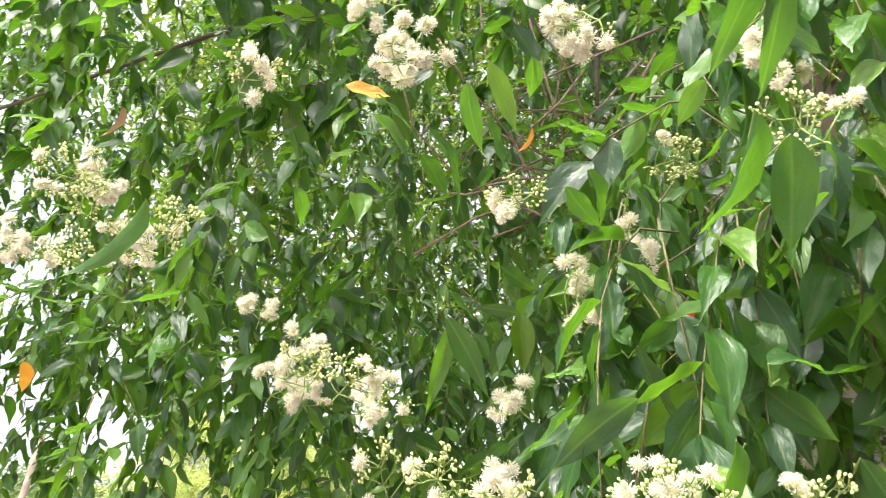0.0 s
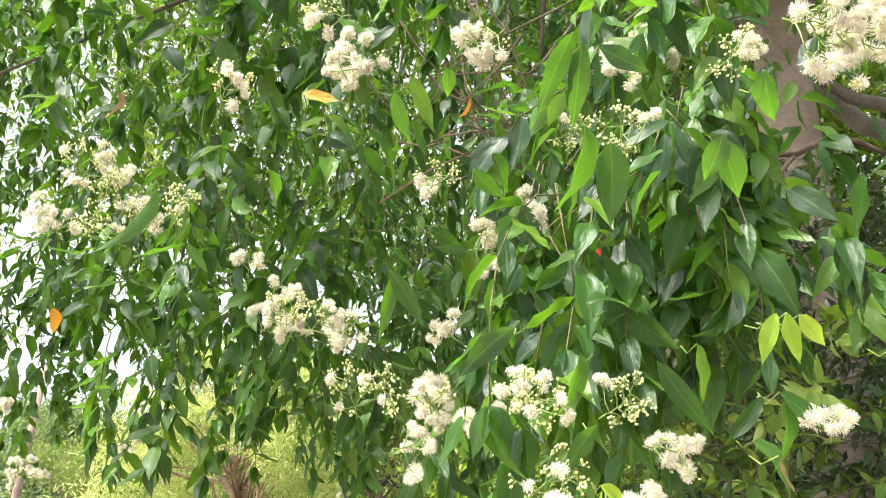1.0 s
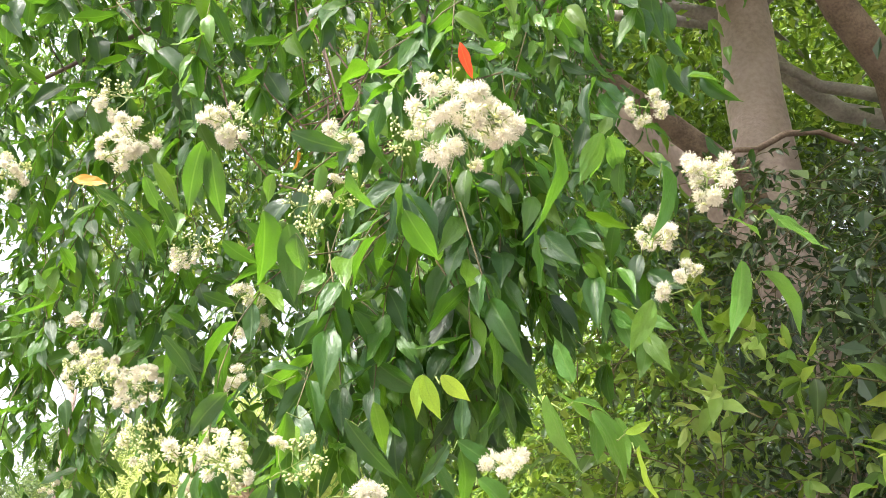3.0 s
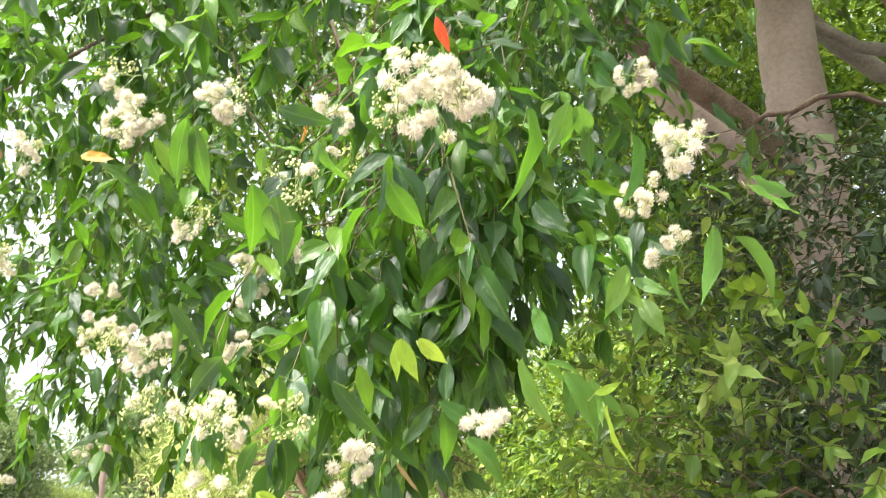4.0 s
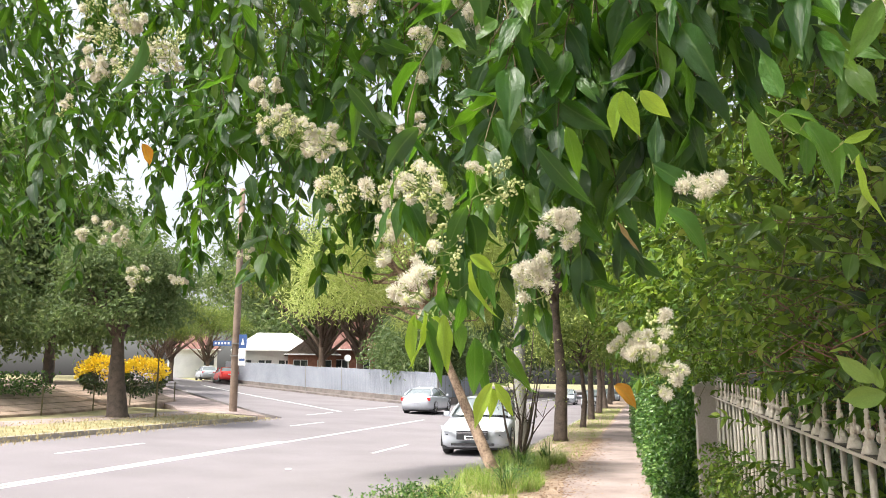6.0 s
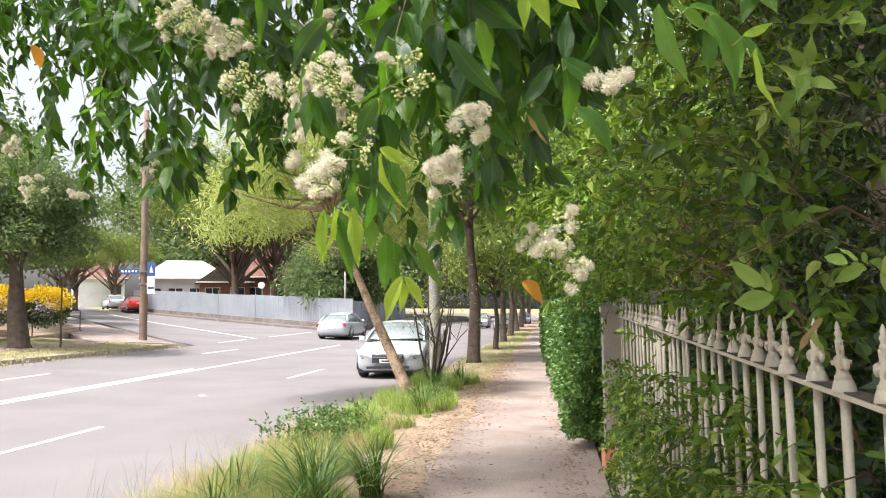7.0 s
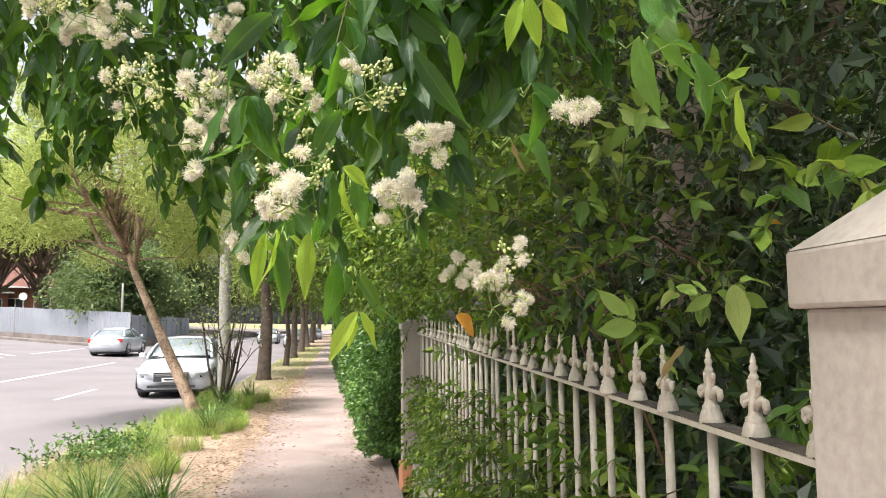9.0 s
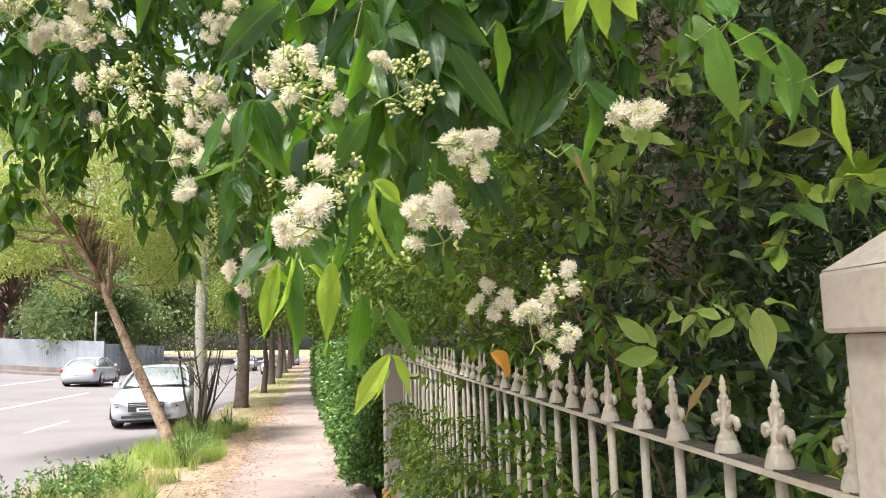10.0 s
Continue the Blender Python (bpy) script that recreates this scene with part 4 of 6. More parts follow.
for k in range(5):
    part("lettering", Pile().box(-0.88 + 0.14 * k, -0.80 + 0.14 * k, -0.206, -0.203, 2.92, 3.01).mesh("lettering", SIGN_WHITE), sgn)
part("arrow_mark", Pile().add([(0.25, -0.206, 2.9), (0.41, -0.206, 2.9), (0.33, -0.206, 3.22)], [(0, 1, 2)]).mesh("arrow_mark", SIGN_WHITE), sgn)
part("bar_mark", Pile().box(0.20, 0.44, -0.206, -0.203, 2.2, 2.3).mesh("bar_mark", SIGN_BLUE), sgn)
part("bracket", Pile().box(-0.2, 0.2, -0.19, -0.15, 2.4, 2.46).box(-0.2, 0.2, -0.19, -0.15, 2.93, 2.99).mesh("bracket", POLE_GREY), sgn)
sgn.matrix_basis = pose(-17.3, 31.2, float(rise(-17.3, 31.2)), 0, 0, 20)
pole("verge_pole", -2.62, 20.0, 9.0, 0.15, POLE_GREY, "smooth grey pole on the near verge")
pole("corner_post", -15.9, 56.4, 4.2, 0.10, POLE_GREY, "dark post at the end of the grey fence")
pole("thin_post", -16.9, 25.2, 2.3, 0.035, TWIG, "thin rusty sign post on the far verge", category="post")
for x, y in ((-27.0, 55.2), (-24.6, 56.9)):
    pole("sign_post", x, y + 3.4, 2.4, 0.03, POLE_GREY, "thin grey post before the metal fence", category="post")
rs = thing("round_sign", "round white traffic sign seen from behind the fence", "sign")
part("disc", Pile().add(*[np.array(lathe([(0.27, 0.0), (0.285, 0.01), (0.285, 0.03), (0.27, 0.04)], 20)[0])[:, [0, 2, 1]], lathe([(0, 0), (0, 0), (0, 0), (0, 0)], 20)[1]]).mesh("disc", SIGN_WHITE), rs)
part("post", Pile().add(*tube([(0, 0.06, -3.2), (0, 0.06, 0.3)], 0.035, 8)).mesh("post", POLE_GREY), rs)
rs.matrix_basis = pose(-24.8, 62.0, float(rise(-24.8, 62)) + 3.0, 0, 0, 20)
for a, b in (((-17.3, 31.2, 9.6), (-2.9, 60, 7.4)), ((-16.3, 31.2, 9.6), (-2.0, 60, 7.0)), ((-17.3, 31.2, 9.4), (-12, 90, 8.0))):
    a, b = np.array(a), np.array(b)
    pts = [a + (b - a) * f - np.array([0, 0, 1.0 * 4 * f * (1 - f) * 0.5]) for f in np.linspace(0, 1, 12)]
    thing("power_cable", "thin pale overhead cable slung from the pole", "cable", Pile().add(*tube(pts, 0.018, 5)).mesh("power_cable", POLE_GREY))


# ---- houses ----
def house(name, label, x, y, turn, w, d, wall_h, roof_h, wall, roof, gable=False, windows=3, base=0.0):
    ob = thing(name, label, "house")
    part("wall", bevel_box("wall", -w / 2, w / 2, 0, d, -1.0, wall_h, wall, 0.02), ob)
    o = 0.45
    e = w / 2 + o
    if gable:
        V = [(-e, -o, wall_h - 0.1), (e, -o, wall_h - 0.1), (e, d + o, wall_h - 0.1), (-e, d + o, wall_h - 0.1), (0, -o, wall_h + roof_h), (0, d + o, wall_h + roof_h)]
        F = [(0, 1, 4), (1, 2, 5, 4), (2, 3, 5), (3, 0, 4, 5), (3, 2, 1, 0)]
    else:
        r = w * 0.22
        V = [(-e, -o, wall_h), (e, -o, wall_h), (e, d + o, wall_h), (-e, d + o, wall_h), (-r, d * 0.45, wall_h + roof_h), (r, d * 0.45, wall_h + roof_h)]
        F = [(0, 1, 5, 4), (1, 2, 5), (2, 3, 4, 5), (3, 0, 4), (3, 2, 1, 0)]
    part("roof", mesh_of("roof", V, F, roof), ob)
    part("gutter", bevel_box("gutter", -e, e, -o - 0.08, -o, wall_h - 0.14, wall_h + 0.0, WHITEWALL, 0.01), ob)
    for k in range(windows):
        cx = -w / 2 + w * (k + 0.5) / windows
        win = part("window", Pile().box(cx - 0.75, cx + 0.75, -0.05, 0.02, 0.9, 2.3).mesh("window", WHITEWALL), ob)
        for sx in (-0.36, 0.36):
            part("pane", Pile().box(cx + sx - 0.31, cx + sx + 0.31, -0.058, -0.052, 0.98, 2.22).mesh("pane", GLASS_DARK), win)
    ob.matrix_basis = pose(x, y, float(rise(x, y)) + base, 0, 0, turn)
    return ob


house("white_house", "white weatherboard house with a pale metal roof", -39.2, 76.6, 30, 8.4, 9, 3.3, 2.1, WHITEWALL, ROOF_WHITE, windows=4, base=0.3)
house("brick_house", "red brick house with a gabled front", -34.3, 75.4, 28, 4.9, 9, 2.9, 2.0, BRICK, BARK_DARK, True, 2, 0.5)
house("tiled_house", "brick house with a steep red tiled roof", -31.6, 79.7, 20, 4.6, 8, 3.4, 3.2, BRICK, ROOF_RED, False, 2, 0.8)
house("far_house", "pale house with a red roof up the side street", -62.0, 96, 35, 6.5, 9, 3.2, 2.5, WHITEWALL, ROOF_RED, False, 3, 0.3)
house("garden_house", "pale rendered house half hidden behind the shrubs", 7.2, 8.0, -90, 18, 8, 6.4, 2.5, WHITEWALL, ROOF_RED, False, 4)
gate = thing("garage_door", "white garage door at the end of the side street", "door", bevel_box("garage_door", -1.6, 1.6, -0.05, 0.05, 0, 2.6, WHITEWALL, 0.02))
gate.matrix_basis = pose(-52, 80, float(rise(-52, 80)), 0, 0, 35)


# ---- cars ----
def loft(sections, material, name, smooth=True, caps=True):
    n = len(sections[0])
    V = [p for s in sections for p in s]
    F = []
    for i in range(len(sections) - 1):
        for j in range(n):
            q = (j + 1) % n
            F.append((i * n + j, (i + 1) * n + j, (i + 1) * n + q, i * n + q))
    if caps:
        F.append(tuple(range(n)))
        F.append(tuple((len(sections) - 1) * n + j for j in range(n))[::-1])
    return mesh_of(name, V, F, material, smooth)


def car(label, paint):
    """A saloon car, nose towards -y, wheels on z = 0."""
    ob = thing("car", label, "car")

    def ring(y, w, zb, zt, bow=0.0):
        half = [(w * 0.80, zb), (w * 0.97, zb + 0.07), (w, zb + 0.22), (w * 1.0, (zb + zt) / 2 + 0.05), (w * 0.97, zt - 0.10), (w * 0.90, zt - 0.02), (w * 0.55, zt + 0.015), (0.0, zt + 0.03)]
        right = [(x, y + bow * (x / w) ** 2, z) for x, z in half]
        return right + [(-x, yy, z) for x, yy, z in reversed(right[:-1])]

    body = [ring(0.0, 0.66, 0.34, 0.60, 0.14), ring(0.06, 0.78, 0.24, 0.68, 0.14), ring(0.25, 0.86, 0.20, 0.76, 0.10), ring(0.6, 0.90, 0.19, 0.83), ring(1.1, 0.91, 0.19, 0.91), ring(1.35, 0.91, 0.19, 0.95), ring(2.4, 0.915, 0.19, 0.97),
            ring(3.5, 0.91, 0.19, 0.99), ring(4.1, 0.89, 0.21, 1.00), ring(4.45, 0.84, 0.26, 0.97), ring(4.6, 0.72, 0.36, 0.86)]
    part("body", loft(body, paint, "body"), ob)

    def cab(y, wb, wt, zt):
        return [(wb, y, 0.93), (wb * 0.985, y, 1.0), ((wb + wt) / 2 + 0.02, y, (zt + 0.98) / 2), (wt, y, zt - 0.05), (wt * 0.8, y, zt), (0, y, zt + 0.02), (-wt * 0.8, y, zt), (-wt, y, zt - 0.05), (-(wb + wt) / 2 - 0.02, y, (zt + 0.98) / 2), (-wb * 0.985, y, 1.0), (-wb, y, 0.93)]
    part("window_glass", loft([cab(1.15, 0.80, 0.76, 0.98), cab(1.95, 0.83, 0.60, 1.40), cab(2.35, 0.84, 0.60, 1.455), cab(3.0, 0.84, 0.59, 1.445), cab(3.55, 0.82, 0.58, 1.33), cab(4.2, 0.78, 0.70, 1.0)], CAR_GLASS, "window_glass"), ob)
    roof = [[(x, y, z + 0.012) for x, y, z in cab(y0, 0.84, 0.615, zt)[2:9]][1:-1] for y0, zt in ((1.97, 1.405), (2.35, 1.455), (3.0, 1.445), (3.5, 1.345))]
    RV = [p for s in roof for p in s]
    n = 5
    RF = []
    for i in range(3):
        for j in range(4):
            RF.append((i * n + j, (i + 1) * n + j, (i + 1) * n + j + 1, i * n + j + 1))
    part("roof", mesh_of("roof", RV, RF, paint, True), ob)
    for s in (1, -1):
        part("pillar", Pile().add(*tube([(s * 0.80, 1.14, 0.96), (s * 0.725, 1.55, 1.20), (s * 0.615, 1.98, 1.385)], [0.04, 0.035, 0.035], 6)).mesh("pillar", paint, True), ob)
        part("pillar", Pile().add(*tube([(s * 0.845, 2.55, 0.96), (s * 0.75, 2.55, 1.2), (s * 0.61, 2.55, 1.42)], 0.03, 6)).mesh("pillar", TRIM_BLACK, True), ob)
        part("pillar", Pile().add(*tube([(s * 0.80, 4.0, 1.0), (s * 0.70, 3.75, 1.2), (s * 0.60, 3.48, 1.345)], [0.07, 0.05, 0.04], 6)).mesh("pillar", paint, True), ob)
        part("mirror", bevel_box("mirror", s * 0.98 - 0.08, s * 0.98 + 0.08, 1.42, 1.52, 0.94, 1.08, paint, 0.03), ob)
        part("headlamp", loft([[(s * 0.50, 0.055, 0.60), (s * 0.78, 0.17, 0.62), (s * 0.86, 0.33, 0.74), (s * 0.60, 0.10, 0.69)], [(s * 0.50, 0.035, 0.60), (s * 0.79, 0.14, 0.62), (s * 0.89, 0.32, 0.75), (s * 0.60, 0.075, 0.70)]], LAMP_GLASS, "headlamp", False), ob)
        part("tail_lamp", bevel_box("tail_lamp", s * 0.70 - 0.15, s * 0.70 + 0.15, 4.46, 4.58, 0.72, 0.90, LAMP_RED, 0.03), ob)
        part("door_handle", bevel_box("door_handle", s * 0.915 - 0.015, s * 0.915 + 0.015, 2.3, 2.48, 0.84, 0.875, CHROME, 0.006), ob)
        for y in (0.88, 3.62):
            wheel = part("wheel", None, ob)
            V, F = lathe([(0.20, -0.10), (0.30, -0.11), (0.325, -0.08), (0.33, 0.0), (0.325, 0.08), (0.30, 0.11), (0.20, 0.10)], 24)
            V = [(z, a, b) for a, b, z in V]
            part("tyre", mesh_of("tyre", V, F, RUBBER, True), wheel)
            rim = Pile()
            V, F = lathe([(0.21, 0.085), (0.205, 0.10), (0.19, 0.09), (0.04, 0.075), (0.035, 0.095)], 20)
            rim.add([(z * s, a, b) for a, b, z in V], F)
            for k in range(7):
                a = 2 * math.pi * k / 7
                rim.add(*tube([(0.098 * s, 0.04 * math.cos(a), 0.04 * math.sin(a)), (0.104 * s, 0.2 * math.cos(a), 0.2 * math.sin(a))], [0.022, 0.016], 5))
            part("rim", rim.mesh("rim", CHROME, True), wheel)
            wheel.matrix_basis = pose(s * 0.80, y, 0.33)
            arch = [(s * 0.906, y + 0.375 * math.cos(a), 0.33 + 0.375 * math.sin(a)) for a in np.linspace(-0.3, math.pi + 0.3, 12)]
            part("wheel_arch", Pile().add(*tube(arch, 0.018, 5)).mesh("wheel_arch", TRIM_BLACK, True), ob)
    gr = part("grille", Pile().box(-0.40, 0.40, -0.02, 0.08, 0.42, 0.65).mesh("grille", TRIM_BLACK), ob)
    for k in range(1, 4):
        part("bar", Pile().box(-0.41 + 0.02 * (3 - k), 0.41 - 0.02 * (3 - k), -0.034, -0.021, 0.515 + 0.04 * k, 0.530 + 0.04 * k).mesh("bar", CHROME), gr)
    part("air_intake", Pile().box(-0.55, 0.55, 0.0, 0.10, 0.27, 0.33).mesh("air_intake", TRIM_BLACK), ob)
    part("number_plate", Pile().box(-0.20, 0.20, -0.045, -0.032, 0.425, 0.515).mesh("number_plate", SIGN_WHITE), ob)
    part("plate_mark", Pile().box(-0.15, 0.15, -0.050, -0.046, 0.45, 0.49).mesh("plate_mark", TRIM_BLACK), ob)
    part("rear_plate", Pile().box(-0.20, 0.20, 4.60, 4.625, 0.62, 0.72).mesh("rear_plate", SIGN_WHITE), ob)
    part("sill", Pile().box(-0.86, 0.86, 0.5, 4.1, 0.14, 0.22).mesh("sill", TRIM_BLACK), ob)
    return ob


parked = car("silver saloon car parked by the verge, nose towards the viewer", CAR_SILVER)
parked.matrix_basis = pose(-3.85, 19.9, -0.12, 0, 0, 3)
away = copy_thing(parked, pose(-12.4, 46.5, float(rise(-12.4, 44)) - 0.12, 0, 0, 180))
tagged(away, "silver saloon car driving away on the far lane", "car")
red = car("bright red saloon car parked up the side street", CAR_RED)
red.matrix_basis = pose(-42.9, 72.1, float(rise(-42.9, 72)) - 0.11, 2, 0, 222)
for x, y, turn, lab in ((-48.9, 78.2, 222, "pale silver car parked beyond the red one"), (-4.6, 62, 2, "pale car parked far along the street"), (-8.2, 74, 2, "pale car far along the street"), (-5.2, 92, 2, "pale car parked far along the street")):
    c = copy_thing(parked, pose(x, y, float(rise(x, y)) - 0.11, 0, 0, turn))
    tagged(c, lab, "car")


# ---- verge planting ----
def blades(name, label, pts, height, width, material, rng, lean=0.5, kind="stuff", category="grass", seg=3):
    n = len(pts)
    a = rng.uniform(0, 6.283, n)
    d = np.stack([np.cos(a), np.sin(a), np.zeros(n)], 1)
    s = np.stack([-np.sin(a), np.cos(a), np.zeros(n)], 1)
    h = (height * rng.uniform(0.5, 1.25, n))[:, None]
    k = (lean * rng.uniform(0.2, 1.4, n))[:, None]
    w = (width * rng.uniform(0.6, 1.2, n))[:, None]
    V = []
    for f in np.linspace(0, 1, seg + 1)[:-1]:
        c = pts + d * h * k * f * f + np.array([0, 0, 1.0]) * h * (f - 0.35 * k * f * f)
        V += [c - s * w * (1 - f * 0.6) / 2, c + s * w * (1 - f * 0.6) / 2]
    V.append(pts + d * h * k + np.array([0, 0, 1.0]) * h * (1 - 0.35 * k))
    F = [(2 * i, 2 * i + 1, 2 * i + 3, 2 * i + 2) for i in range(seg - 1)] + [(2 * seg - 2, 2 * seg - 1, 2 * seg)]
    return thing(name, label, category, soup(name, np.stack(V, 1), F, material), kind=kind)


def scatter(n, u0, u1, y0, y1, rng, keep=None, z=-0.02):
    u, y = rng.uniform(u0, u1, n), rng.uniform(y0, y1, n)
    P = np.stack([u - 0.03 * y, y, np.full(n, z)], 1)
    if keep is not None:
        P = P[[keep(p) for p in P]]
    return P


grng = np.random.default_rng(55)
def tussocks(p):
    """Grass in clumps, thinning out towards the path."""
    u = p[0] + 0.03 * p[1]
    a = noise.noise(Vector((p[0] * 1.5, p[1] * 1.1, 3.1)))
    return a > -0.12 + 0.9 * max(0.0, u + 1.25 + 0.35 * noise.noise(Vector((0.5, p[1] * 0.8, 7.0))))


patchy = lambda s, c: (lambda p: noise.noise(Vector((p[0] * s, p[1] * s, 3.1))) > c)
blades("verge_grass", "long soft green grass on the verge", scatter(42000, -2.2, -0.7, 3.0, 18.6, grng, tussocks), 0.31, 0.007, GRASS, grng, 0.8)
blades("verge_grass", "short worn grass on the verge", scatter(9000, -2.1, -0.5, 16, 60, grng), 0.08, 0.012, GRASS, grng, 0.7)
blades("dry_grass", "dry straw-coloured grass at the kerb", scatter(15000, -2.45, -1.2, 3.5, 11, grng, patchy(0.8, -0.1)), 0.34, 0.004, STRAW, grng, 0.9)
P = scatter(5000, -17, -12.9, 2, 29, grng)
P[:, 2] = rise(P[:, 0], P[:, 1]) + 0.02
blades("far_grass", "short dry grass on the far verge", P, 0.07, 0.03, STRAW, grng, 0.6)
for k, (x, y, s, n) in enumerate(((-1.05, 6.0, 1.0, 190), (-0.85, 6.9, 0.95, 190), (-1.25, 6.5, 0.9, 150), (-1.9, 6.6, 0.7, 80), (-1.35, 7.0, 0.9, 110), (-1.7, 5.8, 0.8, 80), (-0.95, 5.2, 0.8, 90), (-1.55, 12.6, 0.85, 120), (-1.85, 15.8, 0.9, 120), (-1.6, 17.2, 0.8, 110), (-2.2, 17.8, 0.8, 100), (-1.9, 10.6, 0.6, 90))):
    a = grng.uniform(0, 6.283, n)
    r = 0.10 * np.sqrt(grng.uniform(0, 1, n))
    Q = np.stack([x + r * np.cos(a), y + r * np.sin(a), np.full(n, -0.02)], 1)[: n * 2 // 3]
    blades("strap_leaf_tuft", "clump of arching dark green strap leaves", Q, 0.70 * s, 0.020, TUFT, grng, 1.0, kind="", category="plant", seg=5)
herb = bush("leafy_weed", "low leafy green weed at the kerb", (-2.6, -1.7, 8.6, 10.4, 0.0, 0.30), 240, 0.052, LEAF_HEDGE, 61, (0, 0, 0.2), 0.28, 0.1, 0.8, 0.03, category="weed")
bush("leafy_weed", "low leafy green weed in the verge", (-1.9, -1.4, 13.0, 14.4, 0.0, 0.2), 90, 0.045, LEAF_HEDGE, 62, (0, 0, 0.2), 0.28, 0.1, 0.8, 0.03, category="weed")
blades("seed_grass", "thin dark seeding grass stalks at the kerb", scatter(260, -2.7, -1.3, 3.4, 8.5, grng), 0.62, 0.0035, TUFT, grng, 0.7)
for x, y in ((-6.91, 15.9), (-6.2, 27.0), (-7.3, 9.0)):
    thing("road_marker", "small white reflector stuck to the asphalt", "road marker", bevel_box("road_marker", x - 0.06, x + 0.06, y - 0.05, y + 0.05, -0.13, -0.098, SIGN_WHITE, 0.008))
n = 11000
lu = np.concatenate([grng.normal(-0.50, 0.30, n * 3 // 4), grng.normal(1.12, 0.16, n // 4)])
ly = grng.uniform(3.5, 26, n)
LB = np.stack([lu - 0.03 * ly, ly, np.full(n, 0.012) + grng.uniform(0, 0.01, n)], 1)
LA = np.stack([grng.normal(0, 1, n), grng.normal(0, 1, n), grng.normal(0, 0.12, n)], 1)
LN = np.stack([grng.normal(0, 0.25, n), grng.normal(0, 0.25, n), np.ones(n)], 1)
LL = grng.uniform(0.025, 0.06, n)
thing("leaf_litter", "fallen tan and brown leaves along the path", "leaves", kites_mesh("leaf_litter", LB, LA, LN, LL, LL * 0.4, LITTER), kind="stuff")
st = thing("bare_shrub", "thin-stemmed young shrub on the verge", "shrub")
pile = Pile()
for k in range(6):
    a = grng.uniform(0, 6.28)
    tip = np.array([0.55 * math.cos(a), 0.4 * math.sin(a), grng.uniform(1.6, 2.9)])
    knee = tip * [0.45, 0.45, 0.35] + grng.normal(0, 0.06, 3)
    pile.add(*tube([(0.06 * math.cos(a), 0.06 * math.sin(a), -0.05), knee * [0.6, 0.6, 0.5], knee, tip * [0.8, 0.8, 0.7], tip], [0.036, 0.030, 0.024, 0.016, 0.007], 7))
    for j in range(3):
        b = knee + grng.normal(0, 1, 3) * [0.35, 0.25, 0.2] + np.array([0, 0, 0.7])
        pile.add(*tube([knee + (tip - knee) * 0.25 * j, (knee + b) / 2 + grng.normal(0, 0.05, 3), b], [0.014, 0.010, 0.004], 6))
part("stem_work", pile.mesh("stem_work", BARK_DARK, True), st)
m = 700
tp = np.stack([grng.normal(0, 0.5, m), grng.normal(0, 0.4, m), grng.uniform(1.2, 3.2, m)], 1)
tl = grng.uniform(0.05, 0.09, m)
part("leaves", kites_mesh("leaves", tp, grng.normal(0, 1, (m, 3)), grng.normal(0, 0.6, (m, 3)) + [0, 0, 1], tl, tl * 0.4, LEAF_OLIVE), st, kind="stuff")
st.matrix_basis = pose(-2.2, 17.2, 0)
# yellow flowering bush and low hedge in the corner yard
yb = thing("yellow_bush", "round bush covered in bright yellow flowers", "bush")
m = 6000
v = unit(grng.normal(0, 1, (m, 3)))
c0 = np.where((grng.random(m) < 0.5)[:, None], np.array([[-1.0, 0.6, 0.9]]), np.array([[1.0, -0.4, 0.75]]))
q = c0 + v * np.array([1.25, 1.0, 0.95]) * (grng.uniform(0.75, 1.05, m) * (1 + 0.12 * np.sin(7 * v[:, 0] + 5 * v[:, 1] + 4 * v[:, 2])))[:, None]
ln = grng.uniform(0.10, 0.2, m)
yel = q[:, 2] > 0.75 + 0.25 * np.sin(3 * q[:, 0])
part("blossom", kites_mesh("blossom", q[yel], v[yel] + grng.normal(0, 0.5, (yel.sum(), 3)), grng.normal(0, 1, (yel.sum(), 3)), ln[yel], ln[yel] * 0.7, PETAL_YELLOW), yb, kind="stuff")
part("foliage", kites_mesh("foliage", q[~yel], v[~yel] + grng.normal(0, 0.5, ((~yel).sum(), 3)), grng.normal(0, 1, ((~yel).sum(), 3)), ln[~yel], ln[~yel] * 0.6, LEAF_DARK), yb, kind="stuff")
yb.matrix_basis = pose(-20.2, 27.5, 1.45, 0, 0, 40) @ Matrix.Scale(0.74, 4)
lh = thing("low_hedge", "low dark green hedge in the corner yard", "hedge")
m = 3000
q = np.stack([grng.uniform(-3.2, 3.2, m), grng.normal(0, 0.3, m), grng.uniform(0, 0.75, m)], 1)
ln = grng.uniform(0.08, 0.15, m)
part("foliage", kites_mesh("foliage", q, grng.normal(0, 1, (m, 3)), grng.normal(0, 1, (m, 3)), ln, ln * 0.5, LEAF_HEDGE), lh, kind="stuff")
lh.matrix_basis = pose(-21.5, 21.0, 1.35, 0, 0, 75)
# terracotta block at the foot of the far pier
thing("masonry_block", "low terracotta-orange block at the foot of the pier", "block", bevel_box("masonry_block", -0.10, 0.10, -0.13, 0.13, 0.0, 0.27, BRICK_ORANGE, 0.012)).matrix_basis = pose(1.27, 8.16, 0.0, 0, 0, 6)


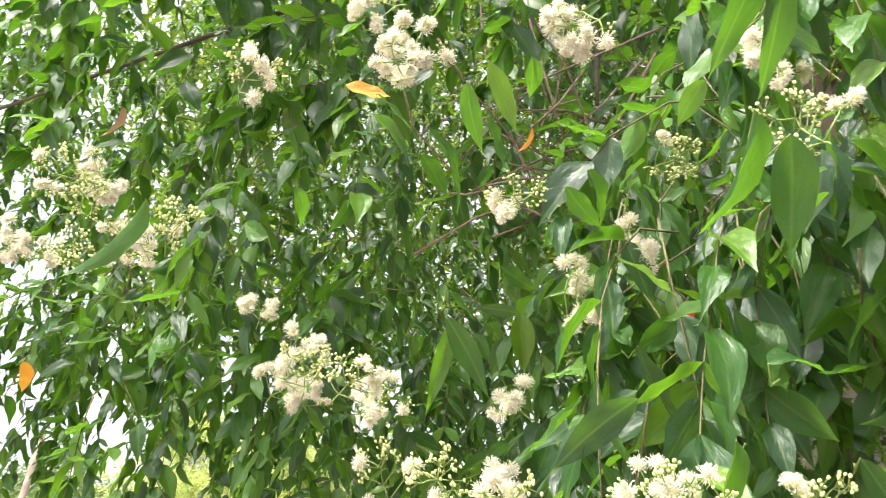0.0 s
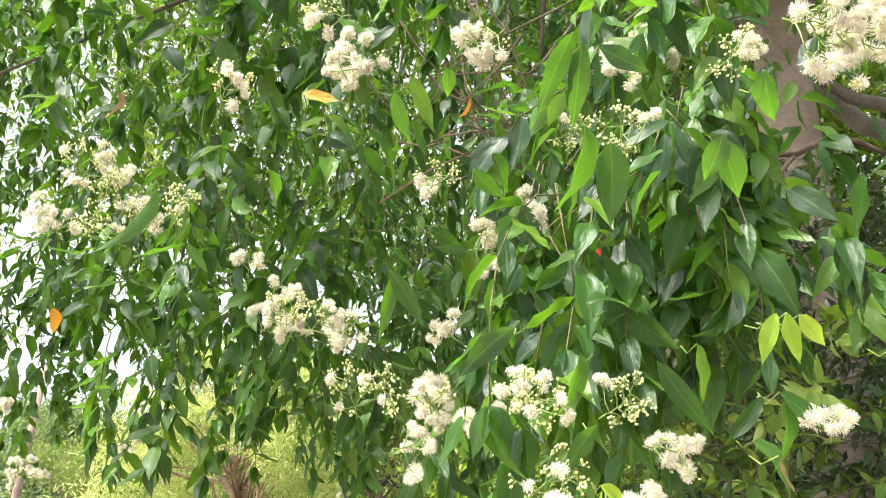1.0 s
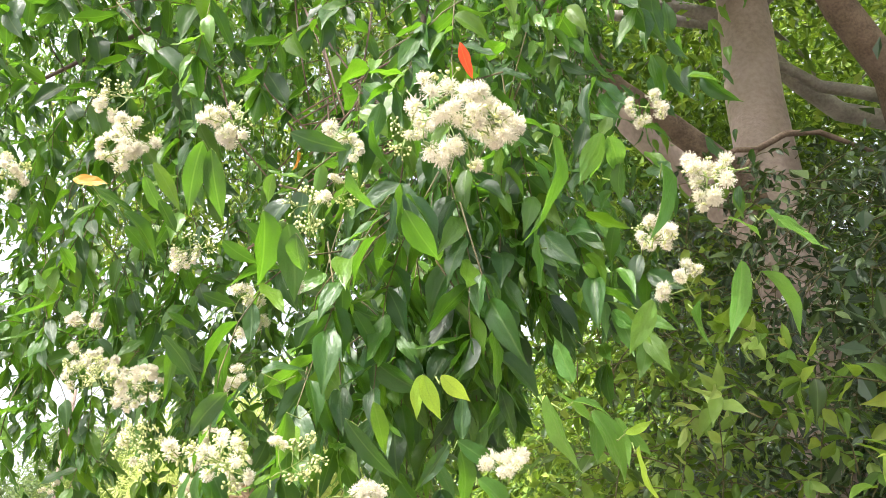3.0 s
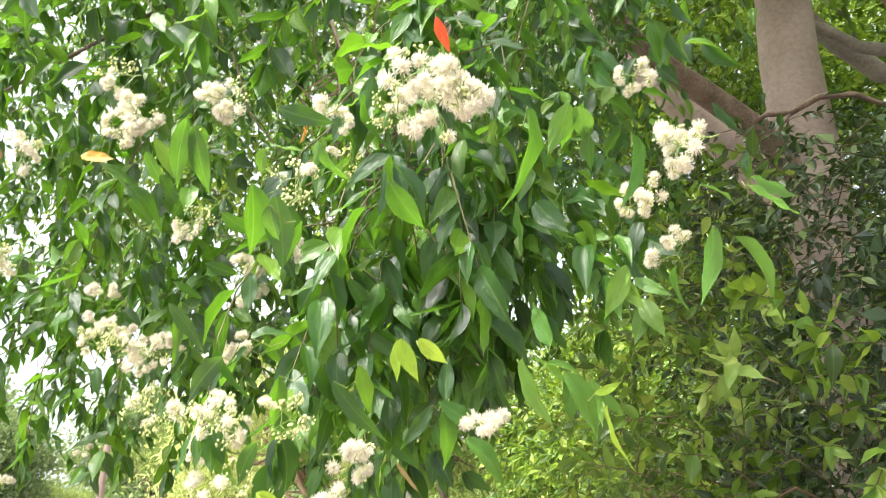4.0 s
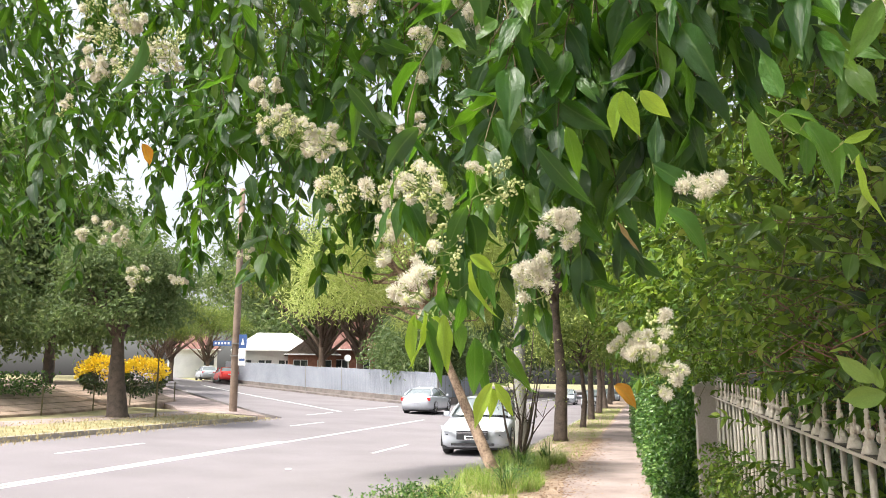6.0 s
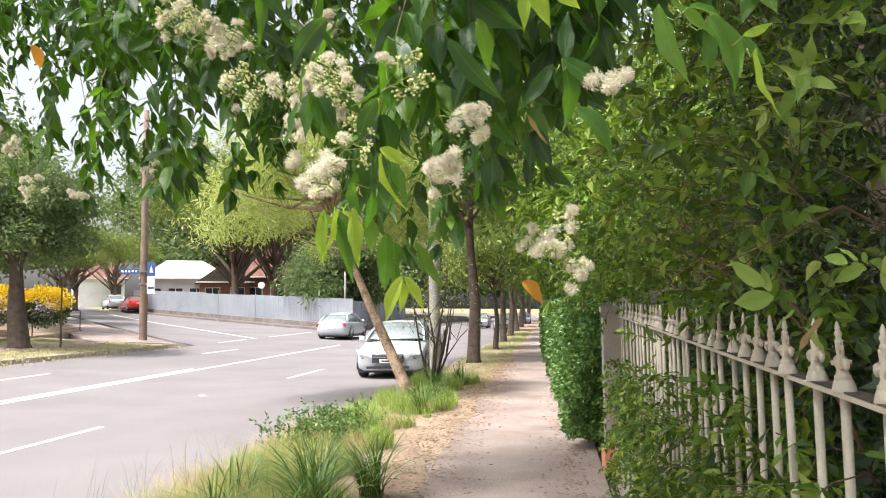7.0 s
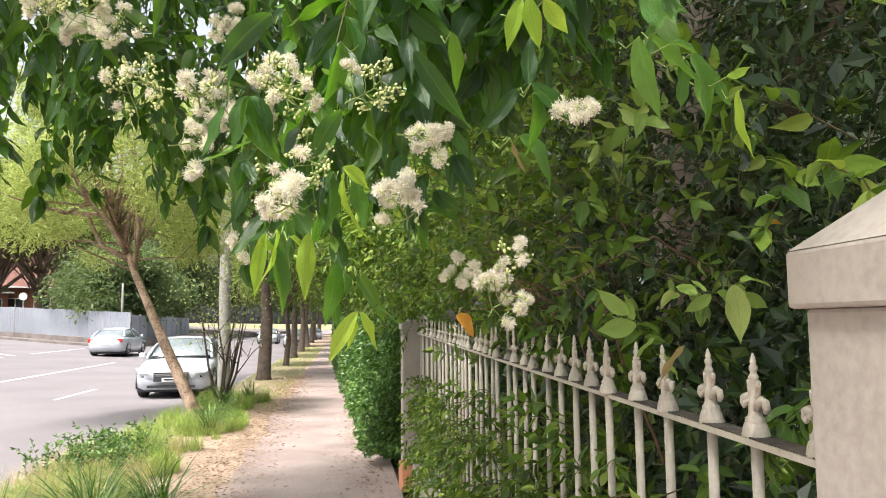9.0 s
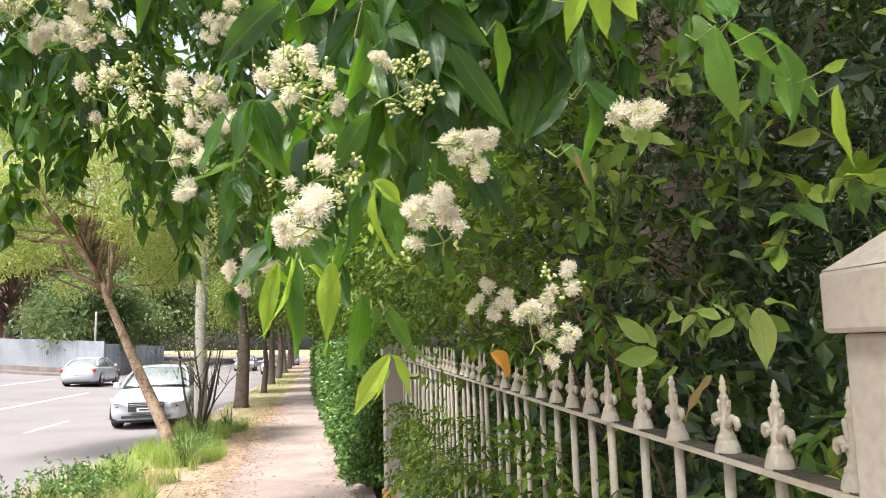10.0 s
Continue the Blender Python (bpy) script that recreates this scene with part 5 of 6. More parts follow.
# ---- the overhanging tree ----
tree = thing("lilly_pilly_tree", "weeping lilly pilly tree with glossy leaves and cream flowers", "tree")
part("trunk", Pile().add(*tube([(2.62, 4.25, -0.1), (2.56, 4.2, 0.3), (2.50, 4.12, 1.4), (2.46, 4.04, 2.7), (2.455, 4.0, 3.5), (2.455, 4.0, 3.88), (2.46, 4.0, 4.28), (2.49, 3.98, 4.7), (2.46, 3.8, 5.4), (2.3, 3.5, 6.2)], [0.27, 0.21, 0.185, 0.17, 0.162, 0.158, 0.155, 0.148, 0.12, 0.09], 18)).mesh("trunk", BARK_PINK, True), tree)
part("limb", Pile().add(*tube([(2.47, 3.98, 3.15), (2.38, 3.95, 3.55), (2.25, 3.93, 3.77), (1.94, 3.79, 3.98), (1.63, 3.66, 4.18), (1.2, 3.4, 4.7), (0.9, 3.2, 5.4)], [0.10, 0.085, 0.07, 0.066, 0.062, 0.055, 0.04], 12)).mesh("limb", BARK_BROWN, True), tree)
part("limb", Pile().add(*tube([(2.47, 4.1, 3.0), (2.38, 4.25, 3.55), (2.17, 4.29, 3.89), (1.87, 4.14, 4.17), (1.3, 4.1, 4.9)], [0.12, 0.11, 0.10, 0.095, 0.07], 12)).mesh("limb", BARK_PINK, True), tree)
part("limb", Pile().add(*tube([(2.55, 4.1, 1.6), (3.1, 3.8, 3.1), (2.91, 3.44, 3.98), (2.81, 3.38, 4.12), (2.68, 3.29, 4.29), (2.4, 3.05, 4.9), (2.2, 2.9, 5.8)], [0.11, 0.095, 0.085, 0.08, 0.078, 0.07, 0.05], 12)).mesh("limb", BARK_BROWN, True), tree)
part("limb", Pile().add(*tube([(2.45, 4.0, 4.55), (2.71, 4.07, 4.53), (2.89, 4.12, 4.42), (3.09, 4.15, 4.39), (3.32, 4.18, 4.34), (3.9, 4.3, 4.5)], [0.03, 0.032, 0.036, 0.04, 0.044, 0.03], 8)).mesh("limb", BARK_GREY, True), tree)
part("limb", Pile().add(*tube([(2.5, 4.2, 5.0), (3.0, 4.62, 4.81), (3.26, 4.71, 4.62), (3.62, 4.77, 4.55), (4.3, 4.9, 4.7)], [0.05, 0.06, 0.065, 0.07, 0.05], 8)).mesh("limb", BARK_GREY, True), tree)
part("limb", Pile().add(*tube([(2.04, 3.42, 3.57), (2.1, 3.42, 3.61), (2.2, 3.43, 3.61), (2.34, 3.42, 3.68), (2.5, 3.44, 3.69), (2.75, 3.5, 3.6)], [0.010, 0.014, 0.016, 0.016, 0.014, 0.01], 8)).mesh("limb", BARK_BROWN, True), tree)
part("limb", Pile().add(*tube([(2.2, 3.43, 3.61), (2.13, 3.42, 3.52), (2.08, 3.42, 3.48)], [0.012, 0.009, 0.004], 6)).mesh("limb", BARK_BROWN, True), tree)
part("limb", Pile().add(*tube([(2.3, 3.8, 4.9), (1.7, 3.2, 5.5), (0.8, 2.3, 5.6), (-0.4, 1.7, 5.2), (-1.6, 1.5, 4.5)], [0.10, 0.08, 0.06, 0.04, 0.02], 8)).mesh("limb", BARK_DARK, True), tree)
part("limb", Pile().add(*tube([(1.7, 3.2, 5.5), (1.2, 2.3, 4.9), (0.95, 1.7, 3.9), (0.88, 1.45, 3.1), (0.84, 1.30, 2.5)], [0.05, 0.035, 0.02, 0.010, 0.003], 8)).mesh("limb", BARK_DARK, True), tree)
part("limb", Pile().add(*tube([(0.88, 1.45, 3.1), (0.6, 1.4, 2.95), (0.2, 1.4, 2.75), (-0.3, 1.5, 2.6)], [0.008, 0.007, 0.005, 0.003], 6)).mesh("limb", BARK_DARK, True), tree)

# tangle of bare brown twigs inside the curtain
trng = np.random.default_rng(91)
for k in range(34):
    a = np.array([0.72, 1.18, 2.30]) + trng.normal(0, 1, 3) * [0.06, 0.07, 0.05]
    d = trng.normal(0, 1, 3) * [0.5, 0.4, 0.3] + [0.1, 0.1, 0.9 if k % 3 else 0.2]
    b = a + unit(d) * trng.uniform(0.12, 0.28)
    part("twig", Pile().add(*tube([a, (a + b) / 2 + trng.normal(0, 0.012, 3), b], [0.0012, 0.0016, 0.0020], 5)).mesh("twig", BARK_BROWN, True), tree)
# boughs that carry the crown overhead, much of it added to block light
brng = np.random.default_rng(77)
for k in range(20):
    f = np.array([(2.2, 3.6, 5.4), (2.48, 3.97, 4.8), (2.3, 3.5, 6.1), (2.4, 3.05, 5.0), (1.0, 3.25, 5.2)][k % 5])
    tip = np.array([brng.uniform(-2.4, 6.0), brng.uniform(-1.0, 7.0), brng.uniform(5.3, 6.6)])
    mid = f * 0.55 + tip * 0.45 + np.array([0, 0, 0.5]) + brng.normal(0, 0.15, 3)
    pile = Pile().add(*tube([f, f * 0.75 + mid * 0.25 + brng.normal(0, 0.05, 3), mid, mid * 0.45 + tip * 0.55 + brng.normal(0, 0.12, 3), tip], [0.05, 0.042, 0.03, 0.018, 0.006], 7))
    for j in range(7):
        s = brng.uniform(0.35, 0.95)
        a = mid + (tip - mid) * max(0.0, (s - 0.5) * 2) if s > 0.5 else f + (mid - f) * s * 2
        b = a + brng.normal(0, 0.55, 3) * [1, 1, 0.5]
        pile.add(*tube([a, (a + b) / 2 + brng.normal(0, 0.06, 3), b], [0.014, 0.009, 0.003], 5))
    part("bough", pile.mesh("bough", BARK_GREY, True), tree)

EYE = np.array([0.87, 0.25, 1.65])
LEAF_MESH = {}


def place_leaf(material, base, axis, normal, length, width, kind):
    if (material.name, kind) not in LEAF_MESH:
        LEAF_MESH[(material.name, kind)] = soup("leaf", FINE[kind][0][None], FINE[kind][1], material, FINE[kind][2])
    ob = part("leaf", LEAF_MESH[(material.name, kind)], tree)
    X, Y, Z = frames_of(np.array(axis), np.array(normal))
    m = Matrix.Identity(4)
    for r in range(3):
        m[r][0], m[r][1], m[r][2], m[r][3] = X[r] * length, Y[r] * width / 0.37, Z[r] * length, base[r]
    ob.matrix_basis = m
    return ob


def shoot(material, leaves):
    """Leaves of one shoot: foot, tip and width of each, and the twig that carries them."""
    feet = []
    for k, (x0, y0, z0, x1, y1, z1, w) in enumerate(leaves):
        b, t = np.array([x0, y0, z0]), np.array([x1, y1, z1])
        n = unit(EYE - b) * 0.8 + np.array([0.1, 0, 0.5]) + RNG.normal(0, 0.42, 3)
        long = float(np.linalg.norm(t - b)) * 1.04
        place_leaf(material, b, t - b, n, long, min(w, 0.43 * long), int(RNG.integers(0, 5)))
        feet.append(b)
    for b in feet:
        up = b + np.array([RNG.normal(0, 0.006), 0.020 + abs(RNG.normal(0, 0.01)), 0.006])
        part("twig", Pile().add(*tube([b, (b + up) / 2 + [0, 0.006, -0.004], up], [0.0004, 0.0005, 0.0007], 5)).mesh("twig", STALK, True), tree)


near = Spray()
rng = np.random.default_rng(31)


def clear(p):
    d = p - EYE
    return d[1] > 0.50 or np.linalg.norm(d) > 0.75


def open_part(points):
    """The crown is open round the stems on the garden side."""
    d = np.asarray(points) - EYE
    u, v = d[:, 0] / d[:, 1], d[:, 2] / d[:, 1]
    return (d[:, 1] > 0.4) & (u > 0.225 + 0.3 * np.clip(0.66 - v, 0, 1)) & (u < 0.85) & (v > 0.50) & (v < 1.0)


def thinned(arrays, rng, keep=0.12):
    B, A, N, S = arrays
    ok = ~open_part(B) | (rng.random(len(B)) < keep)
    return B[ok], A[ok], N[ok], S[ok]


LIGHT = (-0.35, -0.75, 0.75)


def airy(x, y, z, level):
    """The crown over the road hangs in bunches with open sky between them."""
    return x < 0.8 and noise.noise(Vector((x * 2.3 + 4.0, y * 0.45, z * 1.9))) < level + 0.02 - 0.15 * max(0.0, x) - 0.20 * (z - 2.6) - 0.20 * max(0.0, z - 2.9)


# curtain of sprays close over the path
for k in range(150):
    x, y = rng.uniform(0.10, 1.20), rng.uniform(0.86, 1.5)
    if x < 0.78:
        y += 0.5 + 0.3 * rng.random()
    low = 1.71 if 0.66 < x < 0.95 else (2.14 if x >= 1.0 else 1.86)
    ln = rng.uniform(0.18, 0.40)
    z = max(low + ln, rng.uniform(1.9, 2.6))
    near.grow((x, y, z), rng.normal(0, 0.55, 3) + [0, -0.2, -0.25], ln, rng, 0.060, 0.029, 0.36, 0.0007, face=LIGHT, hang=1.2, loose=0.6)
for k in range(105):
    x, y = rng.uniform(-0.15, 0.82), rng.uniform(0.85, 1.45)
    ln = rng.uniform(0.18, 0.36)
    if airy(x, y, 2.4, -0.02):
        continue
    near.grow((x, y, 2.10 + 0.1 * (y - 0.85) + ln + 0.6 * rng.random()), rng.normal(0, 0.6, 3) + [0, -0.2, -0.25], ln, rng, 0.064, 0.031, 0.34, 0.0007, face=LIGHT, hang=1.2, loose=0.6)
for k in range(96):
    x, y = rng.uniform(0.79, 1.03), rng.uniform(0.80, 1.2)
    low = 1.64 + 1.7 * max(0.0, x - 0.87) + 0.25 * abs(math.sin(9 * x)) * 0.3
    ln = rng.uniform(0.14, 0.30)
    near.grow((x, y, low + ln + 0.25 * rng.random() ** 1.8), rng.normal(0, 0.5, 3) + [0, -0.1, -0.45], ln, rng, 0.053, 0.025, 0.5, 0.0007, face=LIGHT, hang=1.2, loose=0.6)
B, A, N, S = thinned(near.arrays(), rng, 0.25)
ok = np.array([clear(b + a * s) and clear(b) for b, a, s in zip(B, A, S)])
B, A, N, S = B[ok], A[ok], N[ok], S[ok]
order = np.argsort(B[:, 1])
first, rest = order[:190], order[190:]
for i in first:
    place_leaf(LEAF, B[i], A[i], N[i], S[i], S[i] * 0.40, int(i % 5))
fresh = rest[rng.random(len(rest)) < 0.17]
rest = np.setdiff1d(rest, fresh)
part("near_foliage", leaves_mesh("near_foliage", B[rest], A[rest], N[rest], S[rest], LEAF, rng, True, 1.08), tree, kind="stuff")
part("fresh_foliage", leaves_mesh("fresh_foliage", B[fresh], A[fresh], N[fresh], S[fresh] * 0.9, LEAF_FRESH, rng, True), tree, "fresh bright green leaves", "stuff")
near.twigs = [(pts, r) for pts, r in near.twigs if all(clear(q) for q in pts) and not open_part(pts).any()]
part("twig_work", near.twig_mesh("twig_work", TWIG, 5), tree, kind="stuff")

canopy = Spray()
for k in range(2500):
    x, y = rng.uniform(-2.8, 1.6), rng.uniform(1.2, 3.4)
    ln = rng.uniform(0.25, 0.5)
    low = 1.90 + 0.10 * math.sin(3 * x) + 0.05 * (y - 1) + (0.9 if x > 1.0 else (0.3 if x > 0.85 else 0))
    road = x < 0.2
    if road:
        low = 1.65 + (0.12 if rng.random() < 0.55 else 0.28) * math.hypot(x - 0.87, y - 0.25)
    z = low + ln * 0.8 + (4.7 - low - ln * 0.8) * rng.random() ** 1.15
    if road and z < 1.65 + 0.27 * math.hypot(x - 0.87, y - 0.25) and rng.random() < 0.45:
        continue
    if (road and rng.random() < 0.26) or airy(x, y, z, 0.03):
        continue
    canopy.grow((x, y, z), rng.normal(0, 0.6, 3) + [0, -0.2, -0.25], ln, rng, 0.064 if road else 0.060, 0.034 if road else 0.032, 0.46, 0.0009, face=LIGHT)
for k in range(42):
    x, y = rng.uniform(-1.7, 0.35), rng.uniform(1.3, 2.7)
    ln = rng.uniform(0.22, 0.42)
    low = 1.65 + 0.11 * math.hypot(x - 0.87, y - 0.25)
    canopy.grow((x, y, low + ln * 0.85 + 0.7 * rng.random()), rng.normal(0, 0.5, 3) + [0, -0.1, -0.4], ln, rng, 0.066, 0.032, 0.5, 0.0009, face=LIGHT)
for k in range(66):
    x, y = rng.uniform(-2.2, -0.05), rng.uniform(1.6, 3.1)
    ln = rng.uniform(0.22, 0.42)
    low = 1.65 + 0.15 * math.hypot(x - 0.87, y - 0.25)
    canopy.grow((x, y, low + ln * 0.85 + 0.6 * rng.random()), rng.normal(0, 0.5, 3) + [0, -0.1, -0.4], ln, rng, 0.066, 0.032, 0.5, 0.0009, face=LIGHT)
for k in range(34):
    far, u, v = rng.uniform(1.3, 2.6), rng.uniform(-0.68, -0.46), rng.uniform(0.36, 0.52)
    ln = rng.uniform(0.2, 0.4)
    canopy.grow((0.87 + u * far, 0.25 + far, 1.65 + v * far + ln * 0.5), rng.normal(0, 0.5, 3) + [0, -0.1, -0.4], ln, rng, 0.066, 0.032, 0.5, 0.0009, face=LIGHT)
CB, CA, CN, CS = thinned(canopy.arrays(), rng)
young = rng.random(len(CB)) < 0.14
part("canopy", leaves_mesh("canopy", CB[~young], CA[~young], CN[~young], CS[~young], LEAF, rng, True), tree, kind="stuff")
part("young_canopy", leaves_mesh("young_canopy", CB[young], CA[young], CN[young], CS[young], LEAF_FRESH, rng, True), tree, "fresh yellow-green leaves", "stuff")
canopy.twigs = [(pts, r) for pts, r in canopy.twigs if not open_part(pts).any()]
part("canopy_twig_work", canopy.twig_mesh("canopy_twig_work", TWIG, 4), tree, kind="stuff")
high = Spray()
for k in range(1350):
    x, y = rng.uniform(-3.6, 2.8), rng.uniform(3.2, 6.0)
    ln = rng.uniform(0.3, 0.6)
    low = 2.5 + 0.2 * math.sin(1.7 * x)
    if x < 0.2 and rng.random() < 0.8:
        low = 1.65 + 0.33 * math.hypot(x - 0.87, y - 0.25)
    if x > 1.3 and y < 5.0:
        continue
    z = low + ln + max(0.1, 7.8 - low - ln) * rng.random()
    if airy(x, y, z, 0.06):
        continue
    high.grow((x, y, z), rng.normal(0, 0.7, 3) + [0, -0.2, -0.2], ln, rng, 0.070, 0.045, 0.3, 0.002, face=LIGHT)
part("high_canopy", leaves_mesh("high_canopy", *thinned(high.arrays(), rng, 0.3), LEAF_SHRUB, rng), tree, kind="stuff")

# foliage added out of view overhead, to shade the fence, pier and path
over = Spray()
for k in range(260):
    x, y = rng.uniform(0.3, 3.4), rng.uniform(-1.6, 1.3)
    over.grow((x, y, rng.uniform(3.4, 4.6)), rng.normal(0, 0.8, 3), rng.uniform(0.3, 0.6), rng, 0.085, 0.045, 0.25, 0.002)
part("overhead_canopy", leaves_mesh("overhead_canopy", *over.arrays(), LEAF, rng), tree, kind="stuff")

# leaf layer added above the curtain, to block light from the zenith
m = 6500
up = np.stack([rng.uniform(-2.6, 1.8, m), rng.uniform(-0.6, 3.6, m), rng.uniform(4.7, 6.3, m)], 1)
us = rng.uniform(0.07, 0.13, m)
part("upper_crown", kites_mesh("upper_crown", up, rng.normal(0, 1, (m, 3)) + [0, 0, -0.4], rng.normal(0, 0.6, (m, 3)) + [0, 0, 1], us, us * 0.4, LEAF_SHRUB), tree, kind="stuff")

# second added layer, which keeps sun and sky off the garden side
m = 9000
up = np.stack([rng.uniform(0.2, 3.2, m), rng.uniform(-1.0, 4.2, m), rng.uniform(4.8, 6.4, m)], 1)
us = rng.uniform(0.07, 0.13, m)
part("middle_crown", kites_mesh("middle_crown", up, rng.normal(0, 1, (m, 3)) + [0, 0, -0.4], rng.normal(0, 0.6, (m, 3)) + [0, 0, 1], us, us * 0.4, LEAF_SHRUB), tree, kind="stuff")
# crown over the garden, made thick to keep the garden dark
m = 34000
up = np.stack([rng.uniform(1.8, 6.5, m), rng.uniform(0.2, 8.0, m), rng.uniform(5.4, 7.2, m)], 1)
us = rng.uniform(0.08, 0.15, m)
part("garden_crown", kites_mesh("garden_crown", up, rng.normal(0, 1, (m, 3)) + [0, 0, -0.4], rng.normal(0, 0.6, (m, 3)) + [0, 0, 1], us, us * 0.45, LEAF_SHRUB), tree, kind="stuff")
m = 20000
up = np.stack([rng.uniform(-2.6, 2.2, m), rng.uniform(5.2, 6.8, m), np.zeros(m)], 1)
low = 1.65 + 0.42 * np.hypot(up[:, 0] - 0.87, up[:, 1] - 0.25)
up[:, 2] = low + (8.5 - low) * rng.random(m)
up = up[[not airy(p[0], p[1], p[2], 0.08) for p in up]]
m = len(up)
part("back_crown", kites_mesh("back_crown", up, rng.normal(0, 1, (m, 3)) + [0, 0, -0.5], rng.normal(0, 0.6, (m, 3)) + [0, -0.3, 1], us[rng.integers(0, len(us), m)], us[rng.integers(0, len(us), m)] * 0.45, LEAF_SHRUB), tree, kind="stuff")

# shoots that stand out from the curtain
shoot(LEAF_LIME, [(0.812, 0.714, 1.718, 0.809, 0.728, 1.677, 0.013),
    (0.811, 0.714, 1.721, 0.829, 0.721, 1.710, 0.009),
    (0.790, 0.722, 1.681, 0.782, 0.736, 1.639, 0.013),
    (0.777, 0.734, 1.680, 0.790, 0.741, 1.671, 0.007),
    (0.761, 0.745, 1.684, 0.747, 0.761, 1.640, 0.010),
    (0.768, 0.744, 1.686, 0.762, 0.759, 1.642, 0.011),
    (0.820, 0.744, 1.633, 0.795, 0.760, 1.598, 0.011),
    (0.821, 0.744, 1.632, 0.836, 0.754, 1.609, 0.011),
    (0.814, 0.756, 1.629, 0.822, 0.766, 1.608, 0.011),
    (0.757, 0.746, 1.680, 0.768, 0.755, 1.670, 0.008)])
shoot(LEAF_FRESH, [(0.817, 0.724, 1.716, 0.831, 0.734, 1.689, 0.014),
    (0.761, 0.766, 1.683, 0.775, 0.780, 1.629, 0.011),
    (0.805, 0.752, 1.666, 0.802, 0.767, 1.620, 0.017),
    (0.820, 0.761, 1.658, 0.837, 0.773, 1.621, 0.016),
    (0.811, 0.752, 1.658, 0.814, 0.763, 1.638, 0.014),
    (0.770, 0.773, 1.694, 0.765, 0.787, 1.662, 0.013),
    (0.805, 0.735, 1.722, 0.795, 0.746, 1.715, 0.009),
    (0.780, 0.784, 1.682, 0.793, 0.795, 1.656, 0.013),
    (0.775, 0.771, 1.707, 0.767, 0.784, 1.685, 0.012)])
shoot(LEAF, [(0.801, 0.773, 1.664, 0.805, 0.787, 1.619, 0.016),
    (0.822, 0.781, 1.661, 0.838, 0.793, 1.623, 0.011),
    (0.793, 0.760, 1.698, 0.788, 0.773, 1.668, 0.013),
    (0.810, 0.710, 1.756, 0.786, 0.724, 1.729, 0.014),
    (0.726, 0.779, 1.776, 0.719, 0.793, 1.743, 0.017),
    (0.808, 0.753, 1.815, 0.802, 0.768, 1.774, 0.014),
    (0.857, 0.738, 1.805, 0.889, 0.749, 1.755, 0.015),
    (0.880, 0.724, 1.813, 0.889, 0.736, 1.777, 0.014),
    (0.762, 0.747, 1.831, 0.718, 0.765, 1.805, 0.020),
    (0.797, 0.785, 1.733, 0.807, 0.800, 1.687, 0.015)])
shoot(LEAF_LIME, [(0.920, 0.687, 1.821, 0.908, 0.700, 1.794, 0.011),
    (0.922, 0.677, 1.818, 0.926, 0.688, 1.789, 0.014),
    (0.933, 0.686, 1.820, 0.949, 0.694, 1.801, 0.013)])
shoot(LEAF_FRESH, [(1.004, 0.718, 1.811, 1.012, 0.733, 1.757, 0.018),
    (1.012, 0.717, 1.813, 1.038, 0.727, 1.780, 0.015),
    (1.033, 0.706, 1.796, 1.065, 0.716, 1.757, 0.016),
    (1.037, 0.725, 1.801, 1.036, 0.739, 1.767, 0.015),
    (1.021, 0.707, 1.803, 1.048, 0.712, 1.800, 0.007),
    (1.025, 0.734, 1.824, 1.014, 0.741, 1.858, 0.017),
    (1.052, 0.734, 1.797, 1.062, 0.746, 1.768, 0.012),
    (1.058, 0.724, 1.787, 1.071, 0.734, 1.767, 0.009)])
shoot(LEAF_LIME, [(1.052, 0.696, 1.778, 1.073, 0.701, 1.784, 0.007),
    (1.060, 0.696, 1.770, 1.064, 0.709, 1.727, 0.009)])
shoot(LEAF, [(0.940, 0.751, 1.781, 0.952, 0.763, 1.742, 0.015),
    (0.938, 0.750, 1.788, 0.972, 0.758, 1.765, 0.015),
    (0.931, 0.761, 1.788, 0.909, 0.777, 1.758, 0.012),
    (0.941, 0.769, 1.793, 0.938, 0.775, 1.828, 0.014)])
shoot(LEAF_FRESH, [(0.948, 0.842, 1.774, 0.990, 0.851, 1.746, 0.019)])
shoot(LEAF_ORANGE, [(0.898, 0.866, 1.631, 0.922, 0.876, 1.618, 0.014)])
shoot(LEAF, [(0.807, 0.665, 1.943, 0.804, 0.701, 1.896, 0.022),
    (0.824, 0.671, 1.934, 0.831, 0.705, 1.892, 0.026),
    (0.821, 0.671, 2.013, 0.860, 0.691, 2.000, 0.020),
    (0.800, 0.703, 1.996, 0.785, 0.721, 1.981, 0.015)])
shoot(LEAF, [(0.612, 0.761, 2.032, 0.645, 0.786, 2.014, 0.019),
    (0.605, 0.783, 2.034, 0.637, 0.804, 2.022, 0.015),
    (0.648, 0.759, 2.001, 0.683, 0.786, 1.978, 0.017),
    (0.643, 0.774, 1.995, 0.659, 0.796, 1.979, 0.014),
    (0.683, 0.731, 2.033, 0.702, 0.761, 2.003, 0.014),
    (0.670, 0.744, 2.028, 0.674, 0.774, 1.997, 0.015),
    (0.684, 0.748, 2.005, 0.692, 0.772, 1.983, 0.014),
    (0.733, 0.779, 1.977, 0.754, 0.803, 1.958, 0.017),
    (0.710, 0.753, 2.059, 0.713, 0.774, 2.042, 0.013),
    (0.748, 0.791, 1.999, 0.773, 0.815, 1.979, 0.016),
    (0.776, 0.797, 1.991, 0.806, 0.821, 1.974, 0.018)])
